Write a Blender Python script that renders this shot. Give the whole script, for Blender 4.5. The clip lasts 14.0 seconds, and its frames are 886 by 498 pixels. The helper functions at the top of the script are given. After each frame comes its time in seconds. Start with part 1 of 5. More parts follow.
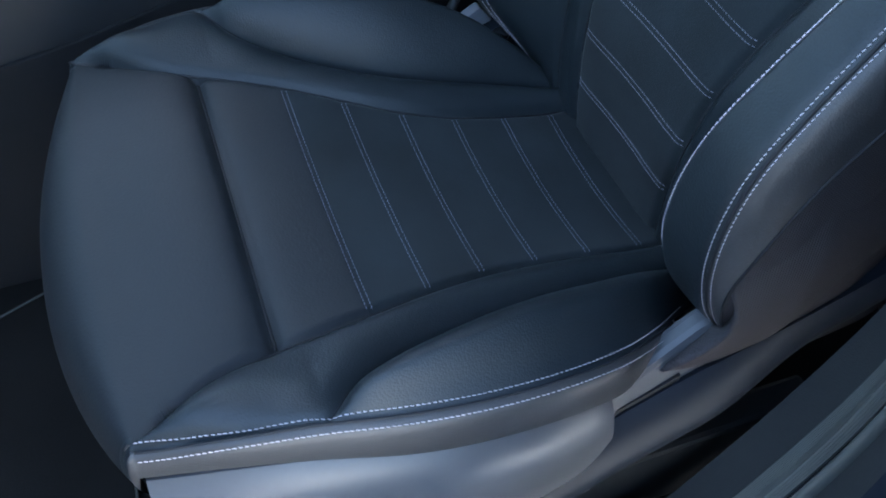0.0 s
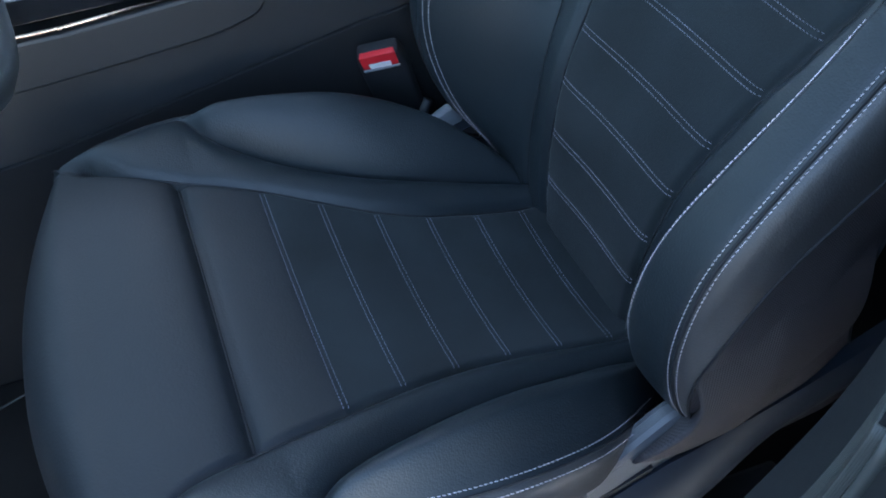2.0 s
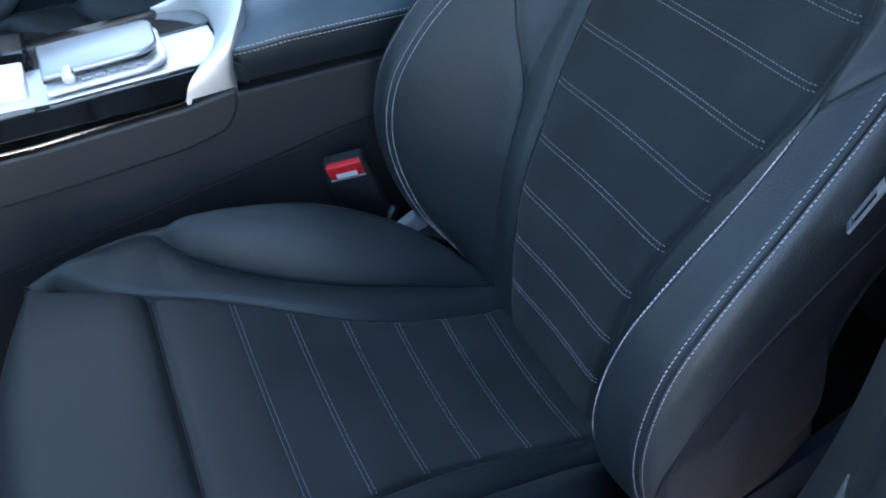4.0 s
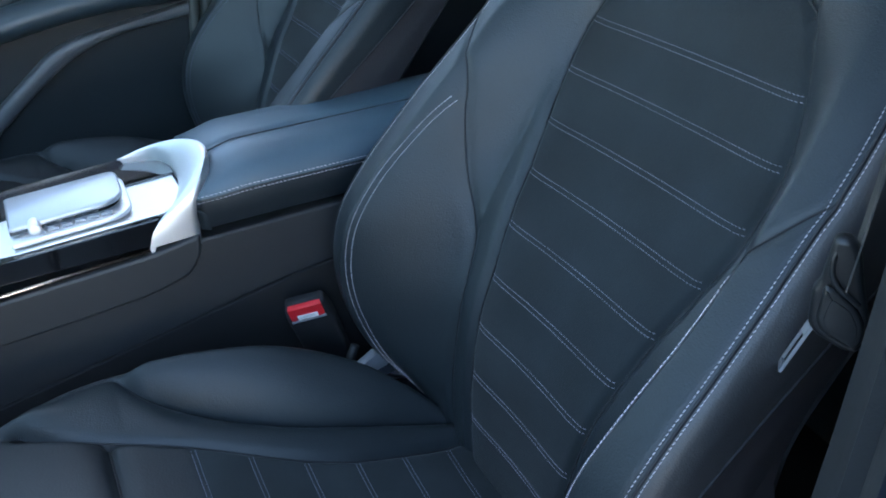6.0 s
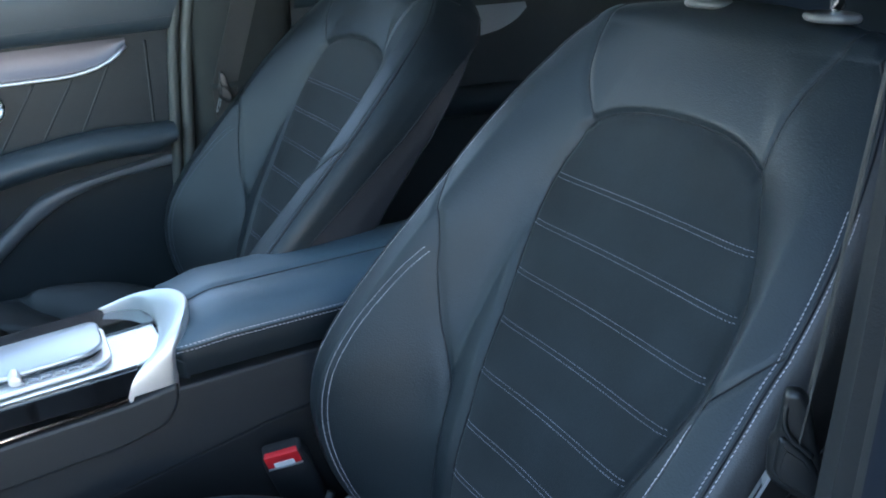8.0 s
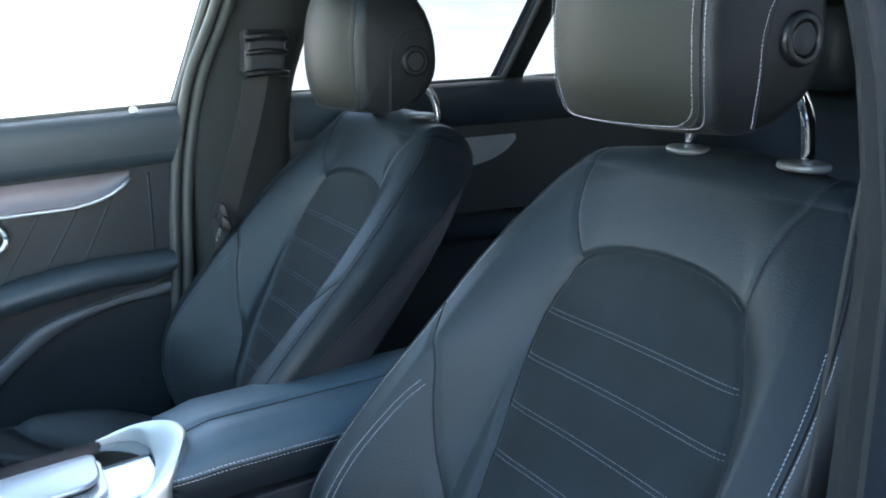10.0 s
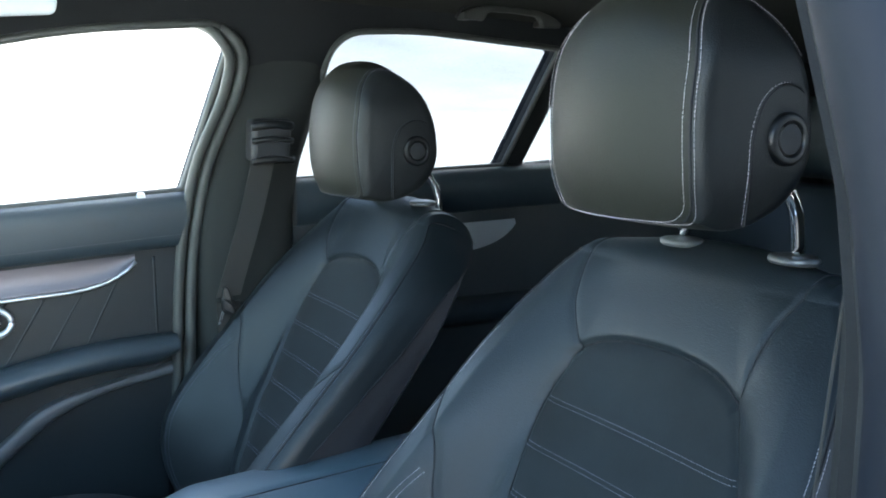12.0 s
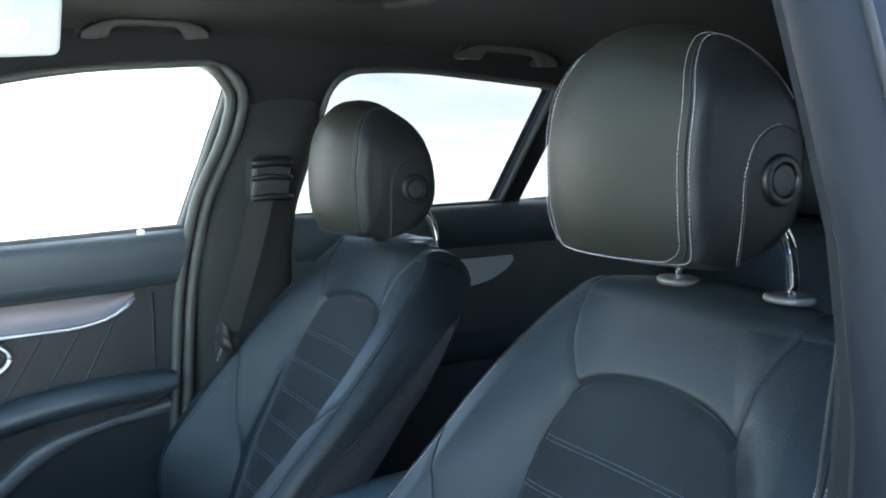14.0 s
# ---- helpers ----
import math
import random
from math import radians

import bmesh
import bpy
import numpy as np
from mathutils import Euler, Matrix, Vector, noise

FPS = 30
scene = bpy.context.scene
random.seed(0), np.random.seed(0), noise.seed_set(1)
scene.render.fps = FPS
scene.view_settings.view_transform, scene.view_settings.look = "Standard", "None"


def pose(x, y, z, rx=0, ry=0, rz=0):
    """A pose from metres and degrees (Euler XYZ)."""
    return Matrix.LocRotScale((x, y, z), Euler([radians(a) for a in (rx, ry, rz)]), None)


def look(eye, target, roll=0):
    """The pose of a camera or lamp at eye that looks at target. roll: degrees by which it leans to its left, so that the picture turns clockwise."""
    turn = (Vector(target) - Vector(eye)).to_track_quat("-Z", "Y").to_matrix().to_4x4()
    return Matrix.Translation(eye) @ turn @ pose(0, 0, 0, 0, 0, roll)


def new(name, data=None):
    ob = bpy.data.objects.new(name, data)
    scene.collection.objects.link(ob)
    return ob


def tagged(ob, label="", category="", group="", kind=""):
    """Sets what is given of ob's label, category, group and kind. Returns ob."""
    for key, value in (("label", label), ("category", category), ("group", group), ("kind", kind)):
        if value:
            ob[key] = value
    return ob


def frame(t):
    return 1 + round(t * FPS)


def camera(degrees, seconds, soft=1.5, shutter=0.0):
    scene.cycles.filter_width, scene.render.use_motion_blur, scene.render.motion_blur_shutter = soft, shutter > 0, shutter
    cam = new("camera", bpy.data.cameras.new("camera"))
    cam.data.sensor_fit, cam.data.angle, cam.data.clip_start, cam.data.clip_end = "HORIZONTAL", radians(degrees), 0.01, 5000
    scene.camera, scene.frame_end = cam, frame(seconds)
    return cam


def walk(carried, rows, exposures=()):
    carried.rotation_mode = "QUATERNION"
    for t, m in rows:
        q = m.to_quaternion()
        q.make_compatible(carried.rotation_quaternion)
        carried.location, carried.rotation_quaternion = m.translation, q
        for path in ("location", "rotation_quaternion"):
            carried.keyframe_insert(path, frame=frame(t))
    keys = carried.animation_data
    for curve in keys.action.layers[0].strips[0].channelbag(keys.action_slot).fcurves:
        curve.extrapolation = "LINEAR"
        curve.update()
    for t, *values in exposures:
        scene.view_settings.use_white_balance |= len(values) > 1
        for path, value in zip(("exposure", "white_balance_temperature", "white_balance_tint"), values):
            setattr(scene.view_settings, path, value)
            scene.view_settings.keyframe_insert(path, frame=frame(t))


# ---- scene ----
cam = camera(50.8, 14.0, soft=1.9)
PATH = [
    (0, (-0.355, -0.583, 1.314), (0.108, 0.707, -0.143), 0.0),
    (0.5, (-0.354, -0.585, 1.319), (0.118, 0.723, -0.119), -0.1),
    (1, (-0.35, -0.586, 1.328), (0.134, 0.747, -0.082), -0.3),
    (1.5, (-0.35, -0.588, 1.334), (0.16, 0.772, -0.04), -0.2),
    (2, (-0.349, -0.592, 1.341), (0.188, 0.799, 0.008), -0.3),
    (4.5, (-0.345, -0.606, 1.367), (0.323, 0.906, 0.24), -0.5),
    (5, (-0.344, -0.611, 1.374), (0.355, 0.927, 0.304), -0.5),
    (5.5, (-0.345, -0.615, 1.381), (0.386, 0.946, 0.367), -0.5),
    (6, (-0.345, -0.621, 1.39), (0.421, 0.963, 0.44), -0.5),
    (6.5, (-0.346, -0.626, 1.398), (0.453, 0.978, 0.511), -0.5),
    (7, (-0.346, -0.632, 1.404), (0.474, 0.998, 0.584), -0.5),
    (7.5, (-0.347, -0.636, 1.412), (0.492, 1.011, 0.648), -0.6),
    (8, (-0.348, -0.642, 1.42), (0.51, 1.024, 0.722), -0.6),
    (8.5, (-0.352, -0.647, 1.429), (0.526, 1.034, 0.795), -0.6),
    (11, (-0.367, -0.671, 1.459), (0.55, 1.067, 1.087), -0.4),
    (11.5, (-0.369, -0.675, 1.462), (0.552, 1.069, 1.129), -0.3),
    (12, (-0.371, -0.679, 1.466), (0.553, 1.069, 1.166), -0.3),
    (12.5, (-0.372, -0.68, 1.467), (0.555, 1.071, 1.194), -0.3),
    (13, (-0.373, -0.682, 1.469), (0.555, 1.07, 1.214), -0.3),
    (13.5, (-0.374, -0.684, 1.47), (0.557, 1.07, 1.231), -0.3),
    (14, (-0.374, -0.685, 1.472), (0.558, 1.069, 1.244), -0.3),
]
walk(cam, [(t, look(eye, target, roll)) for t, eye, target, roll in PATH], exposures=[(0.0, 3.28, 6350, 6), (14.0, 3.28, 6700, 2)])

# ---- light ----
world = bpy.data.worlds.new("daylight")
scene.world = world
world.use_nodes = True
wn = world.node_tree.nodes
sky = wn.new("ShaderNodeTexSky")
sky.sky_type, sky.sun_disc = "NISHITA", False
SUN_EL, SUN_AZ = 46.0, 52.0
sky.sun_elevation, sky.sun_rotation = radians(SUN_EL), radians(SUN_AZ)
wn["Background"].inputs["Strength"].default_value = 0.15
world.node_tree.links.new(sky.outputs["Color"], wn["Background"].inputs["Color"])
sun = new("sun", bpy.data.lights.new("sun", "SUN"))
sun.data.energy, sun.data.angle, sun.data.color = 5.0, radians(0.6), (1.0, 0.95, 0.88)
_d = Vector((math.sin(radians(SUN_AZ)) * math.cos(radians(SUN_EL)), math.cos(radians(SUN_AZ)) * math.cos(radians(SUN_EL)), math.sin(radians(SUN_EL))))
sun.matrix_world = look((0, 0, 20), Vector((0, 0, 20)) - _d)


# ---- materials ----
def material(name, color, rough=0.5, metal=0.0, grain=0.0, grain_scale=400.0, kind="noise", vary=0.15, vary_scale=6.0, spec=0.5, coat=0.0, sheen=0.0, wear=0.0, stretch=None):
    """A surface with colour variation at two scales, uneven gloss and a fine relief."""
    m = bpy.data.materials.new(name)
    m.use_nodes = True
    n, l = m.node_tree.nodes, m.node_tree.links
    b = n["Principled BSDF"]
    b.inputs["Metallic"].default_value = metal
    b.inputs["Specular IOR Level"].default_value = spec
    b.inputs["Coat Weight"].default_value = coat
    b.inputs["Coat Roughness"].default_value = 0.05
    b.inputs["Sheen Weight"].default_value = sheen
    b.inputs["Sheen Roughness"].default_value = 0.4
    co = n.new("ShaderNodeTexCoord")
    src = co.outputs["Object"]
    big = n.new("ShaderNodeTexNoise")
    big.inputs["Scale"].default_value, big.inputs["Detail"].default_value = vary_scale, 5
    l.new(src, big.inputs["Vector"])
    fine = n.new("ShaderNodeTexNoise")
    fine.inputs["Scale"].default_value, fine.inputs["Detail"].default_value = vary_scale * 40, 3
    l.new(src, fine.inputs["Vector"])
    mix = n.new("ShaderNodeMath")
    mix.operation = "MULTIPLY_ADD"
    mix.inputs[1].default_value = 0.35
    l.new(fine.outputs["Fac"], mix.inputs[0])
    l.new(big.outputs["Fac"], mix.inputs[2])
    ramp = n.new("ShaderNodeMapRange")
    ramp.inputs["From Min"].default_value, ramp.inputs["From Max"].default_value = 0.42, 0.92
    ramp.inputs["To Min"].default_value, ramp.inputs["To Max"].default_value = 1 - vary, 1 + vary
    l.new(mix.outputs[0], ramp.inputs["Value"])
    col = n.new("ShaderNodeVectorMath")
    col.operation = "SCALE"
    col.inputs[0].default_value = color
    l.new(ramp.outputs["Result"], col.inputs["Scale"])
    l.new(col.outputs["Vector"], b.inputs["Base Color"])
    rr = n.new("ShaderNodeMapRange")
    rr.inputs["From Min"].default_value, rr.inputs["From Max"].default_value = 0.42, 0.92
    rr.inputs["To Min"].default_value, rr.inputs["To Max"].default_value = max(rough * 0.88, 0.02), min(rough * 1.12, 1)
    l.new(mix.outputs[0], rr.inputs["Value"])
    l.new(rr.outputs["Result"], b.inputs["Roughness"])
    if grain:
        if kind == "pebble":
            g = n.new("ShaderNodeTexVoronoi")
            g.feature = "SMOOTH_F1"
            g.inputs["Smoothness"].default_value = 0.35
            out = g.outputs["Distance"]
        elif kind in ("rib", "weave"):
            g = n.new("ShaderNodeTexWave")
            out = g.outputs["Fac"]
        else:
            g = n.new("ShaderNodeTexNoise")
            g.inputs["Detail"].default_value = 4
            out = g.outputs["Fac"]
        g.inputs["Scale"].default_value = grain_scale
        if kind == "weave":
            # two crossing sets of threads
            g.bands_direction = "X"
            across = n.new("ShaderNodeTexWave")
            across.bands_direction = "Z"
            across.inputs["Scale"].default_value = grain_scale
            l.new(src, across.inputs["Vector"])
            cross = n.new("ShaderNodeMath")
            cross.operation = "MULTIPLY"
            l.new(g.outputs["Fac"], cross.inputs[0])
            l.new(across.outputs["Fac"], cross.inputs[1])
            out = cross.outputs[0]
        if stretch:
            mp = n.new("ShaderNodeMapping")
            mp.inputs["Scale"].default_value = stretch
            l.new(src, mp.inputs["Vector"])
            l.new(mp.outputs["Vector"], g.inputs["Vector"])
        else:
            l.new(src, g.inputs["Vector"])
        bump = n.new("ShaderNodeBump")
        bump.inputs["Strength"].default_value = min(grain, 1.0)
        bump.inputs["Distance"].default_value = 0.0006
        bump.invert = kind == "pebble"
        l.new(out, bump.inputs["Height"])
        l.new(bump.outputs["Normal"], b.inputs["Normal"])
    return m


LEATHER = material("grained_leather", (0.0155, 0.0215, 0.0258), 0.43, grain=0.34, grain_scale=640, kind="pebble", vary=0.14, vary_scale=7, spec=0.45)
# headrest flanks, with the door side's light put into a slate tint
FLANK = material("slate_lit_leather", (0.0145, 0.0170, 0.0180), 0.46, grain=0.36, grain_scale=640, kind="pebble", vary=0.14, vary_scale=7, spec=0.45)
# side leather made lighter and greyer, painting in the ground's bounce light
SIDELIT = material("ground_lit_leather", (0.052, 0.051, 0.052), 0.44, grain=0.26, grain_scale=780, kind="pebble", vary=0.14, vary_scale=7, spec=0.55)
# blue sky reflection on the door pads put into the base colour
SMOOTH = material("smooth_leather_sky_tint", (0.033, 0.048, 0.060), 0.46, grain=0.15, grain_scale=900, kind="pebble", vary=0.1, vary_scale=7, spec=0.7)
THIGH = material("dull_blue_leather", (0.0135, 0.017, 0.021), 0.60, grain=0.2, grain_scale=460, kind="pebble", vary=0.14, vary_scale=7, spec=0.45)
# matte headrest front, with the olive light on it put into the colour
MATTE = material("matte_leather_olive_lit", (0.0140, 0.0150, 0.0105), 0.56, grain=0.24, grain_scale=640, kind="pebble", vary=0.12, vary_scale=7, spec=0.42)
SUEDE = material("perforated_microfibre", (0.019, 0.024, 0.027), 0.85, grain=0.6, grain_scale=700, vary=0.42, vary_scale=13, spec=0.25, sheen=0.12)
MESHFAB = material("woven_back_fabric", (0.056, 0.051, 0.055), 0.6, grain=0.6, grain_scale=140, kind="weave", vary=0.12, spec=0.3)
THREAD = material("grey_thread", (0.74, 0.67, 0.71), 0.6, grain=0.4, grain_scale=2500, vary=0.1)
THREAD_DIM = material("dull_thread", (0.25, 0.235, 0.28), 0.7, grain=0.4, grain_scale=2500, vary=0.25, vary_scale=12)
THREAD_FAINT = material("faint_thread", (0.16, 0.165, 0.215), 0.7, grain=0.4, grain_scale=2500, vary=0.35, vary_scale=12)
SEAMDARK = material("dark_seam_cord", (0.012, 0.013, 0.016), 0.7, vary=0.1)
PLASTIC = material("soft_black_plastic", (0.024, 0.026, 0.029), 0.5, grain=0.35, grain_scale=900, vary=0.12, vary_scale=5)
# blue light on the lid put into a lighter, bluer colour
ARMREST = material("armrest_leather_sky_tint", (0.058, 0.094, 0.122), 0.42, grain=0.2, grain_scale=900, kind="pebble", vary=0.12, vary_scale=7, spec=0.9)
VALANCE = material("smooth_dark_plastic", (0.014, 0.020, 0.030), 0.48, grain=0.15, grain_scale=900, vary=0.14, vary_scale=5, spec=0.25)
# lighter than the other trim plastic, making up for dim rear light
DOORCARD = material("moulded_plastic_lifted", (0.075, 0.080, 0.083), 0.55, grain=0.35, grain_scale=900, vary=0.15, vary_scale=5)
BLACK = material("satin_black_plastic", (0.010, 0.011, 0.012), 0.38, vary=0.1)
PLASTIC_GREY = material("grey_plastic", (0.10, 0.105, 0.115), 0.34, grain=0.2, grain_scale=900, vary=0.1, vary_scale=5)
PLASTIC_LIGHT = material("light_grey_plastic", (0.30, 0.31, 0.34), 0.5, vary=0.1)
CARPET = material("charcoal_carpet", (0.013, 0.013, 0.0135), 0.95, grain=1.0, grain_scale=700, vary=0.3, vary_scale=10, spec=0.1)
FELT = material("charcoal_felt", (0.017, 0.0175, 0.019), 0.9, grain=0.8, grain_scale=900, vary=0.2, vary_scale=8, spec=0.2)
HEADLINER = material("black_headliner_fabric", (0.040, 0.040, 0.037), 0.9, grain=0.5, grain_scale=900, vary=0.12, spec=0.15)
RUBBER = material("rubber_seal", (0.065, 0.070, 0.066), 0.45, vary=0.15, spec=0.5)
BELT = material("belt_webbing", (0.075, 0.073, 0.07), 0.7, grain=0.8, grain_scale=700, vary=0.1, kind="rib", spec=0.3)
ALU = material("satin_aluminium", (0.90, 0.90, 0.91), 0.48, metal=1.0, vary=0.03)
PADGREY = material("satin_grey_metal", (0.50, 0.52, 0.55), 0.38, metal=0.8, vary=0.04)
HANDLE = material("soft_grey_plastic", (0.058, 0.060, 0.056), 0.5, grain=0.2, grain_scale=900, vary=0.1, vary_scale=6, spec=0.4)
GUIDE = material("dark_satin_metal", (0.20, 0.20, 0.20), 0.35, metal=0.6, vary=0.05)
DARKALU = material("brushed_grey_metal", (0.18, 0.165, 0.18), 0.45, metal=0.9, grain=0.2, grain_scale=300, vary=0.08, stretch=(0.05, 1, 1))
CHROME = material("polished_chrome", (0.85, 0.85, 0.86), 0.08, metal=1.0, vary=0.03)
PIANO = material("gloss_black", (0.006, 0.006, 0.007), 0.06, vary=0.1, coat=0.6)
COPPER = material("warm_metal_strip", (0.75, 0.52, 0.40), 0.25, metal=1.0, vary=0.05)
RED = material("red_plastic", (0.62, 0.02, 0.03), 0.4, vary=0.08)
WHITE = material("white_plastic", (0.8, 0.8, 0.8), 0.4, vary=0.05)
# lighter copy of the pillar plastic, standing for the lit far side
PILLAR_LIT = material("lit_pillar_trim", (0.026, 0.029, 0.028), 0.75, grain=0.4, grain_scale=900, vary=0.12, vary_scale=5, spec=0.25)
PILLAR = material("dark_trim_plastic", (0.018, 0.020, 0.0215), 0.75, grain=0.6, grain_scale=700, vary=0.16, vary_scale=5, spec=0.2)
PAINT = material("dark_blue_car_paint", (0.006, 0.009, 0.015), 0.45, vary=0.10, spec=0.18)
WEAVE = material("woven_edge_strip", (0.020, 0.022, 0.024), 0.8, grain=0.3, grain_scale=900, kind="pebble", vary=0.08, vary_scale=4, spec=0.2)
GROUNDM = material("pale_gravel_ground", (0.56, 0.56, 0.56), 0.9, grain=1.0, grain_scale=60, vary=0.2, vary_scale=0.4)
HILL = material("pale_hillside", (0.52, 0.53, 0.52), 0.95, grain=1.0, grain_scale=2, vary=0.25, vary_scale=0.06)
VISOR = material("pale_visor_cloth", (0.62, 0.63, 0.62), 0.8, grain=0.3, grain_scale=600, vary=0.05)
GLASS = bpy.data.materials.new("window_glass")
GLASS.use_nodes = True
_g = GLASS.node_tree.nodes["Principled BSDF"]
_g.inputs["Transmission Weight"].default_value, _g.inputs["Roughness"].default_value, _g.inputs["IOR"].default_value = 1.0, 0.0, 1.02
_g.inputs["Base Color"].default_value = (0.97, 0.99, 0.985, 1)
# glass darker than real, holding back light from the unseen view ahead
SCREEN = GLASS.copy()
SCREEN.name = "windscreen_glass"
SCREEN.node_tree.nodes["Principled BSDF"].inputs["Base Color"].default_value = (0.32, 0.41, 0.37, 1)
ROOFGLASS = GLASS.copy()
ROOFGLASS.name = "smoked_roof_glass"
ROOFGLASS.node_tree.nodes["Principled BSDF"].inputs["Base Color"].default_value = (0.52, 0.56, 0.55, 1)
TINTED = GLASS.copy()
TINTED.name = "tinted_window_glass"
TINTED.node_tree.nodes["Principled BSDF"].inputs["Base Color"].default_value = (0.018, 0.022, 0.0265, 1)

# ---- mesh helpers ----
ORG = {}


def thing(name, base, label, category, group="", kind=""):
    ob = new(name)
    ob.location = base
    ob.empty_display_size = 0.05
    ORG[ob] = Vector(base)
    return tagged(ob, label, category, group, kind)


def raw(name, verts, faces, mat, parent=None, label="", smooth=True):
    """A mesh object from world-space vertices, under a thing or part, or alone."""
    me = bpy.data.meshes.new(name)
    v = np.asarray(verts, float).reshape(-1, 3)
    if parent is not None:
        v = v - np.array(ORG[parent])
    me.from_pydata(v.tolist(), [], [tuple(int(i) for i in f) for f in faces])
    me.validate()
    me.materials.append(mat)
    me.polygons.foreach_set("use_smooth", [smooth] * len(me.polygons))
    ob = new(name, me)
    if parent is not None:
        ob.parent = parent
        ORG[ob] = ORG[parent]
    else:
        ORG[ob] = Vector((0, 0, 0))
    if label:
        ob["label"] = label
    return ob


def part(name, bm, mat, parent=None, label="", smooth=False):
    bm.verts.index_update()
    bmesh.ops.recalc_face_normals(bm, faces=bm.faces)
    verts = [v.co[:] for v in bm.verts]
    faces = [[v.index for v in f.verts] for f in bm.faces]
    bm.free()
    return raw(name, verts, faces, mat, parent, label, smooth)


def shade(ob, degrees=35):
    ob.data.polygons.foreach_set("use_smooth", [True] * len(ob.data.polygons))
    ob.data.set_sharp_from_angle(angle=radians(degrees))
    return ob


def curve_of(xs, ys):
    """A smooth function through a few knots."""
    xs, ys = np.asarray(xs, float), np.asarray(ys, float)
    h, d = np.diff(xs), np.diff(ys) / np.diff(xs)
    m = np.empty_like(ys)
    m[1:-1] = (d[:-1] * h[1:] + d[1:] * h[:-1]) / (h[1:] + h[:-1])
    m[0], m[-1] = d[0], d[-1]

    def f(x):
        x = np.asarray(x, float)
        c = np.clip(x, xs[0], xs[-1])
        i = np.clip(np.searchsorted(xs, c, side="right") - 1, 0, len(h) - 1)
        t = (c - xs[i]) / h[i]
        y = (2 * t**3 - 3 * t**2 + 1) * ys[i] + (t**3 - 2 * t**2 + t) * h[i] * m[i] + (3 * t**2 - 2 * t**3) * ys[i + 1] + (t**3 - t**2) * h[i] * m[i + 1]
        return y + np.where(x < xs[0], (x - xs[0]) * m[0], 0) + np.where(x > xs[-1], (x - xs[-1]) * m[-1], 0)

    return f


def path_of(points, n):
    """n points along a smooth line through a few points."""
    p = np.asarray(points, float)
    s = np.r_[0, np.cumsum(np.linalg.norm(np.diff(p, axis=0), axis=1))]
    t = np.linspace(0, s[-1], n)
    return np.stack([curve_of(s, p[:, k])(t) for k in range(p.shape[1])], -1)


def sstep(t):
    t = np.clip(t, 0, 1)
    return t * t * (3 - 2 * t)


def bell(d, s):
    return np.exp(-((d / s) ** 2))


def polydist(px, py, line):
    """Distance of many points to a flat polyline."""
    best = np.full(px.shape, 1e9)
    for (ax, ay), (bx, by) in zip(line[:-1], line[1:]):
        dx, dy = bx - ax, by - ay
        t = np.clip(((px - ax) * dx + (py - ay) * dy) / (dx * dx + dy * dy + 1e-12), 0, 1)
        best = np.minimum(best, (px - ax - t * dx) ** 2 + (py - ay - t * dy) ** 2)
    return np.sqrt(best)


def grid_faces(r, c, closed=False):
    i, j = np.meshgrid(np.arange(r - 1), np.arange(c if closed else c - 1), indexing="ij")
    k = (j + 1) % c
    return np.stack([i * c + j, i * c + k, (i + 1) * c + k, (i + 1) * c + j], -1).reshape(-1, 4)


def grid(name, p, mat, parent=None, label="", closed=False, mask=None, flip=False):
    """A sheet from an array of points; mask: which of its faces to keep."""
    r, c = p.shape[:2]
    f = grid_faces(r, c, closed)
    if mask is not None:
        f = f[np.asarray(mask).reshape(-1)]
    if flip:
        f = f[:, ::-1]
    used, inv = np.unique(f, return_inverse=True)
    return raw(name, p.reshape(-1, 3)[used], inv.reshape(-1, 4), mat, parent, label)


def frames_along(p):
    t = np.gradient(p, axis=0)
    return t / (np.linalg.norm(t, axis=1, keepdims=True) + 1e-12)


def tube(name, points, radius, mat, parent=None, label="", sides=8, n=None, flat=1.0, up=(0, 0, 1)):
    p = path_of(points, n) if n else np.asarray(points, float)
    t = frames_along(p)
    a = np.cross(t, np.asarray(up, float) + 1e-4)
    a /= np.linalg.norm(a, axis=1, keepdims=True)
    b = np.cross(t, a)
    r = np.broadcast_to(np.asarray(radius, float), (len(p),))[:, None, None]
    w = np.linspace(0, 2 * math.pi, sides, endpoint=False)
    ring = p[:, None] + r * (a[:, None] * np.cos(w)[None, :, None] + flat * b[:, None] * np.sin(w)[None, :, None])
    f = grid_faces(len(p), sides, True).tolist()
    f += [list(range(sides))[::-1], [(len(p) - 1) * sides + k for k in range(sides)]]
    return raw(name, ring.reshape(-1, 3), f, mat, parent, label)


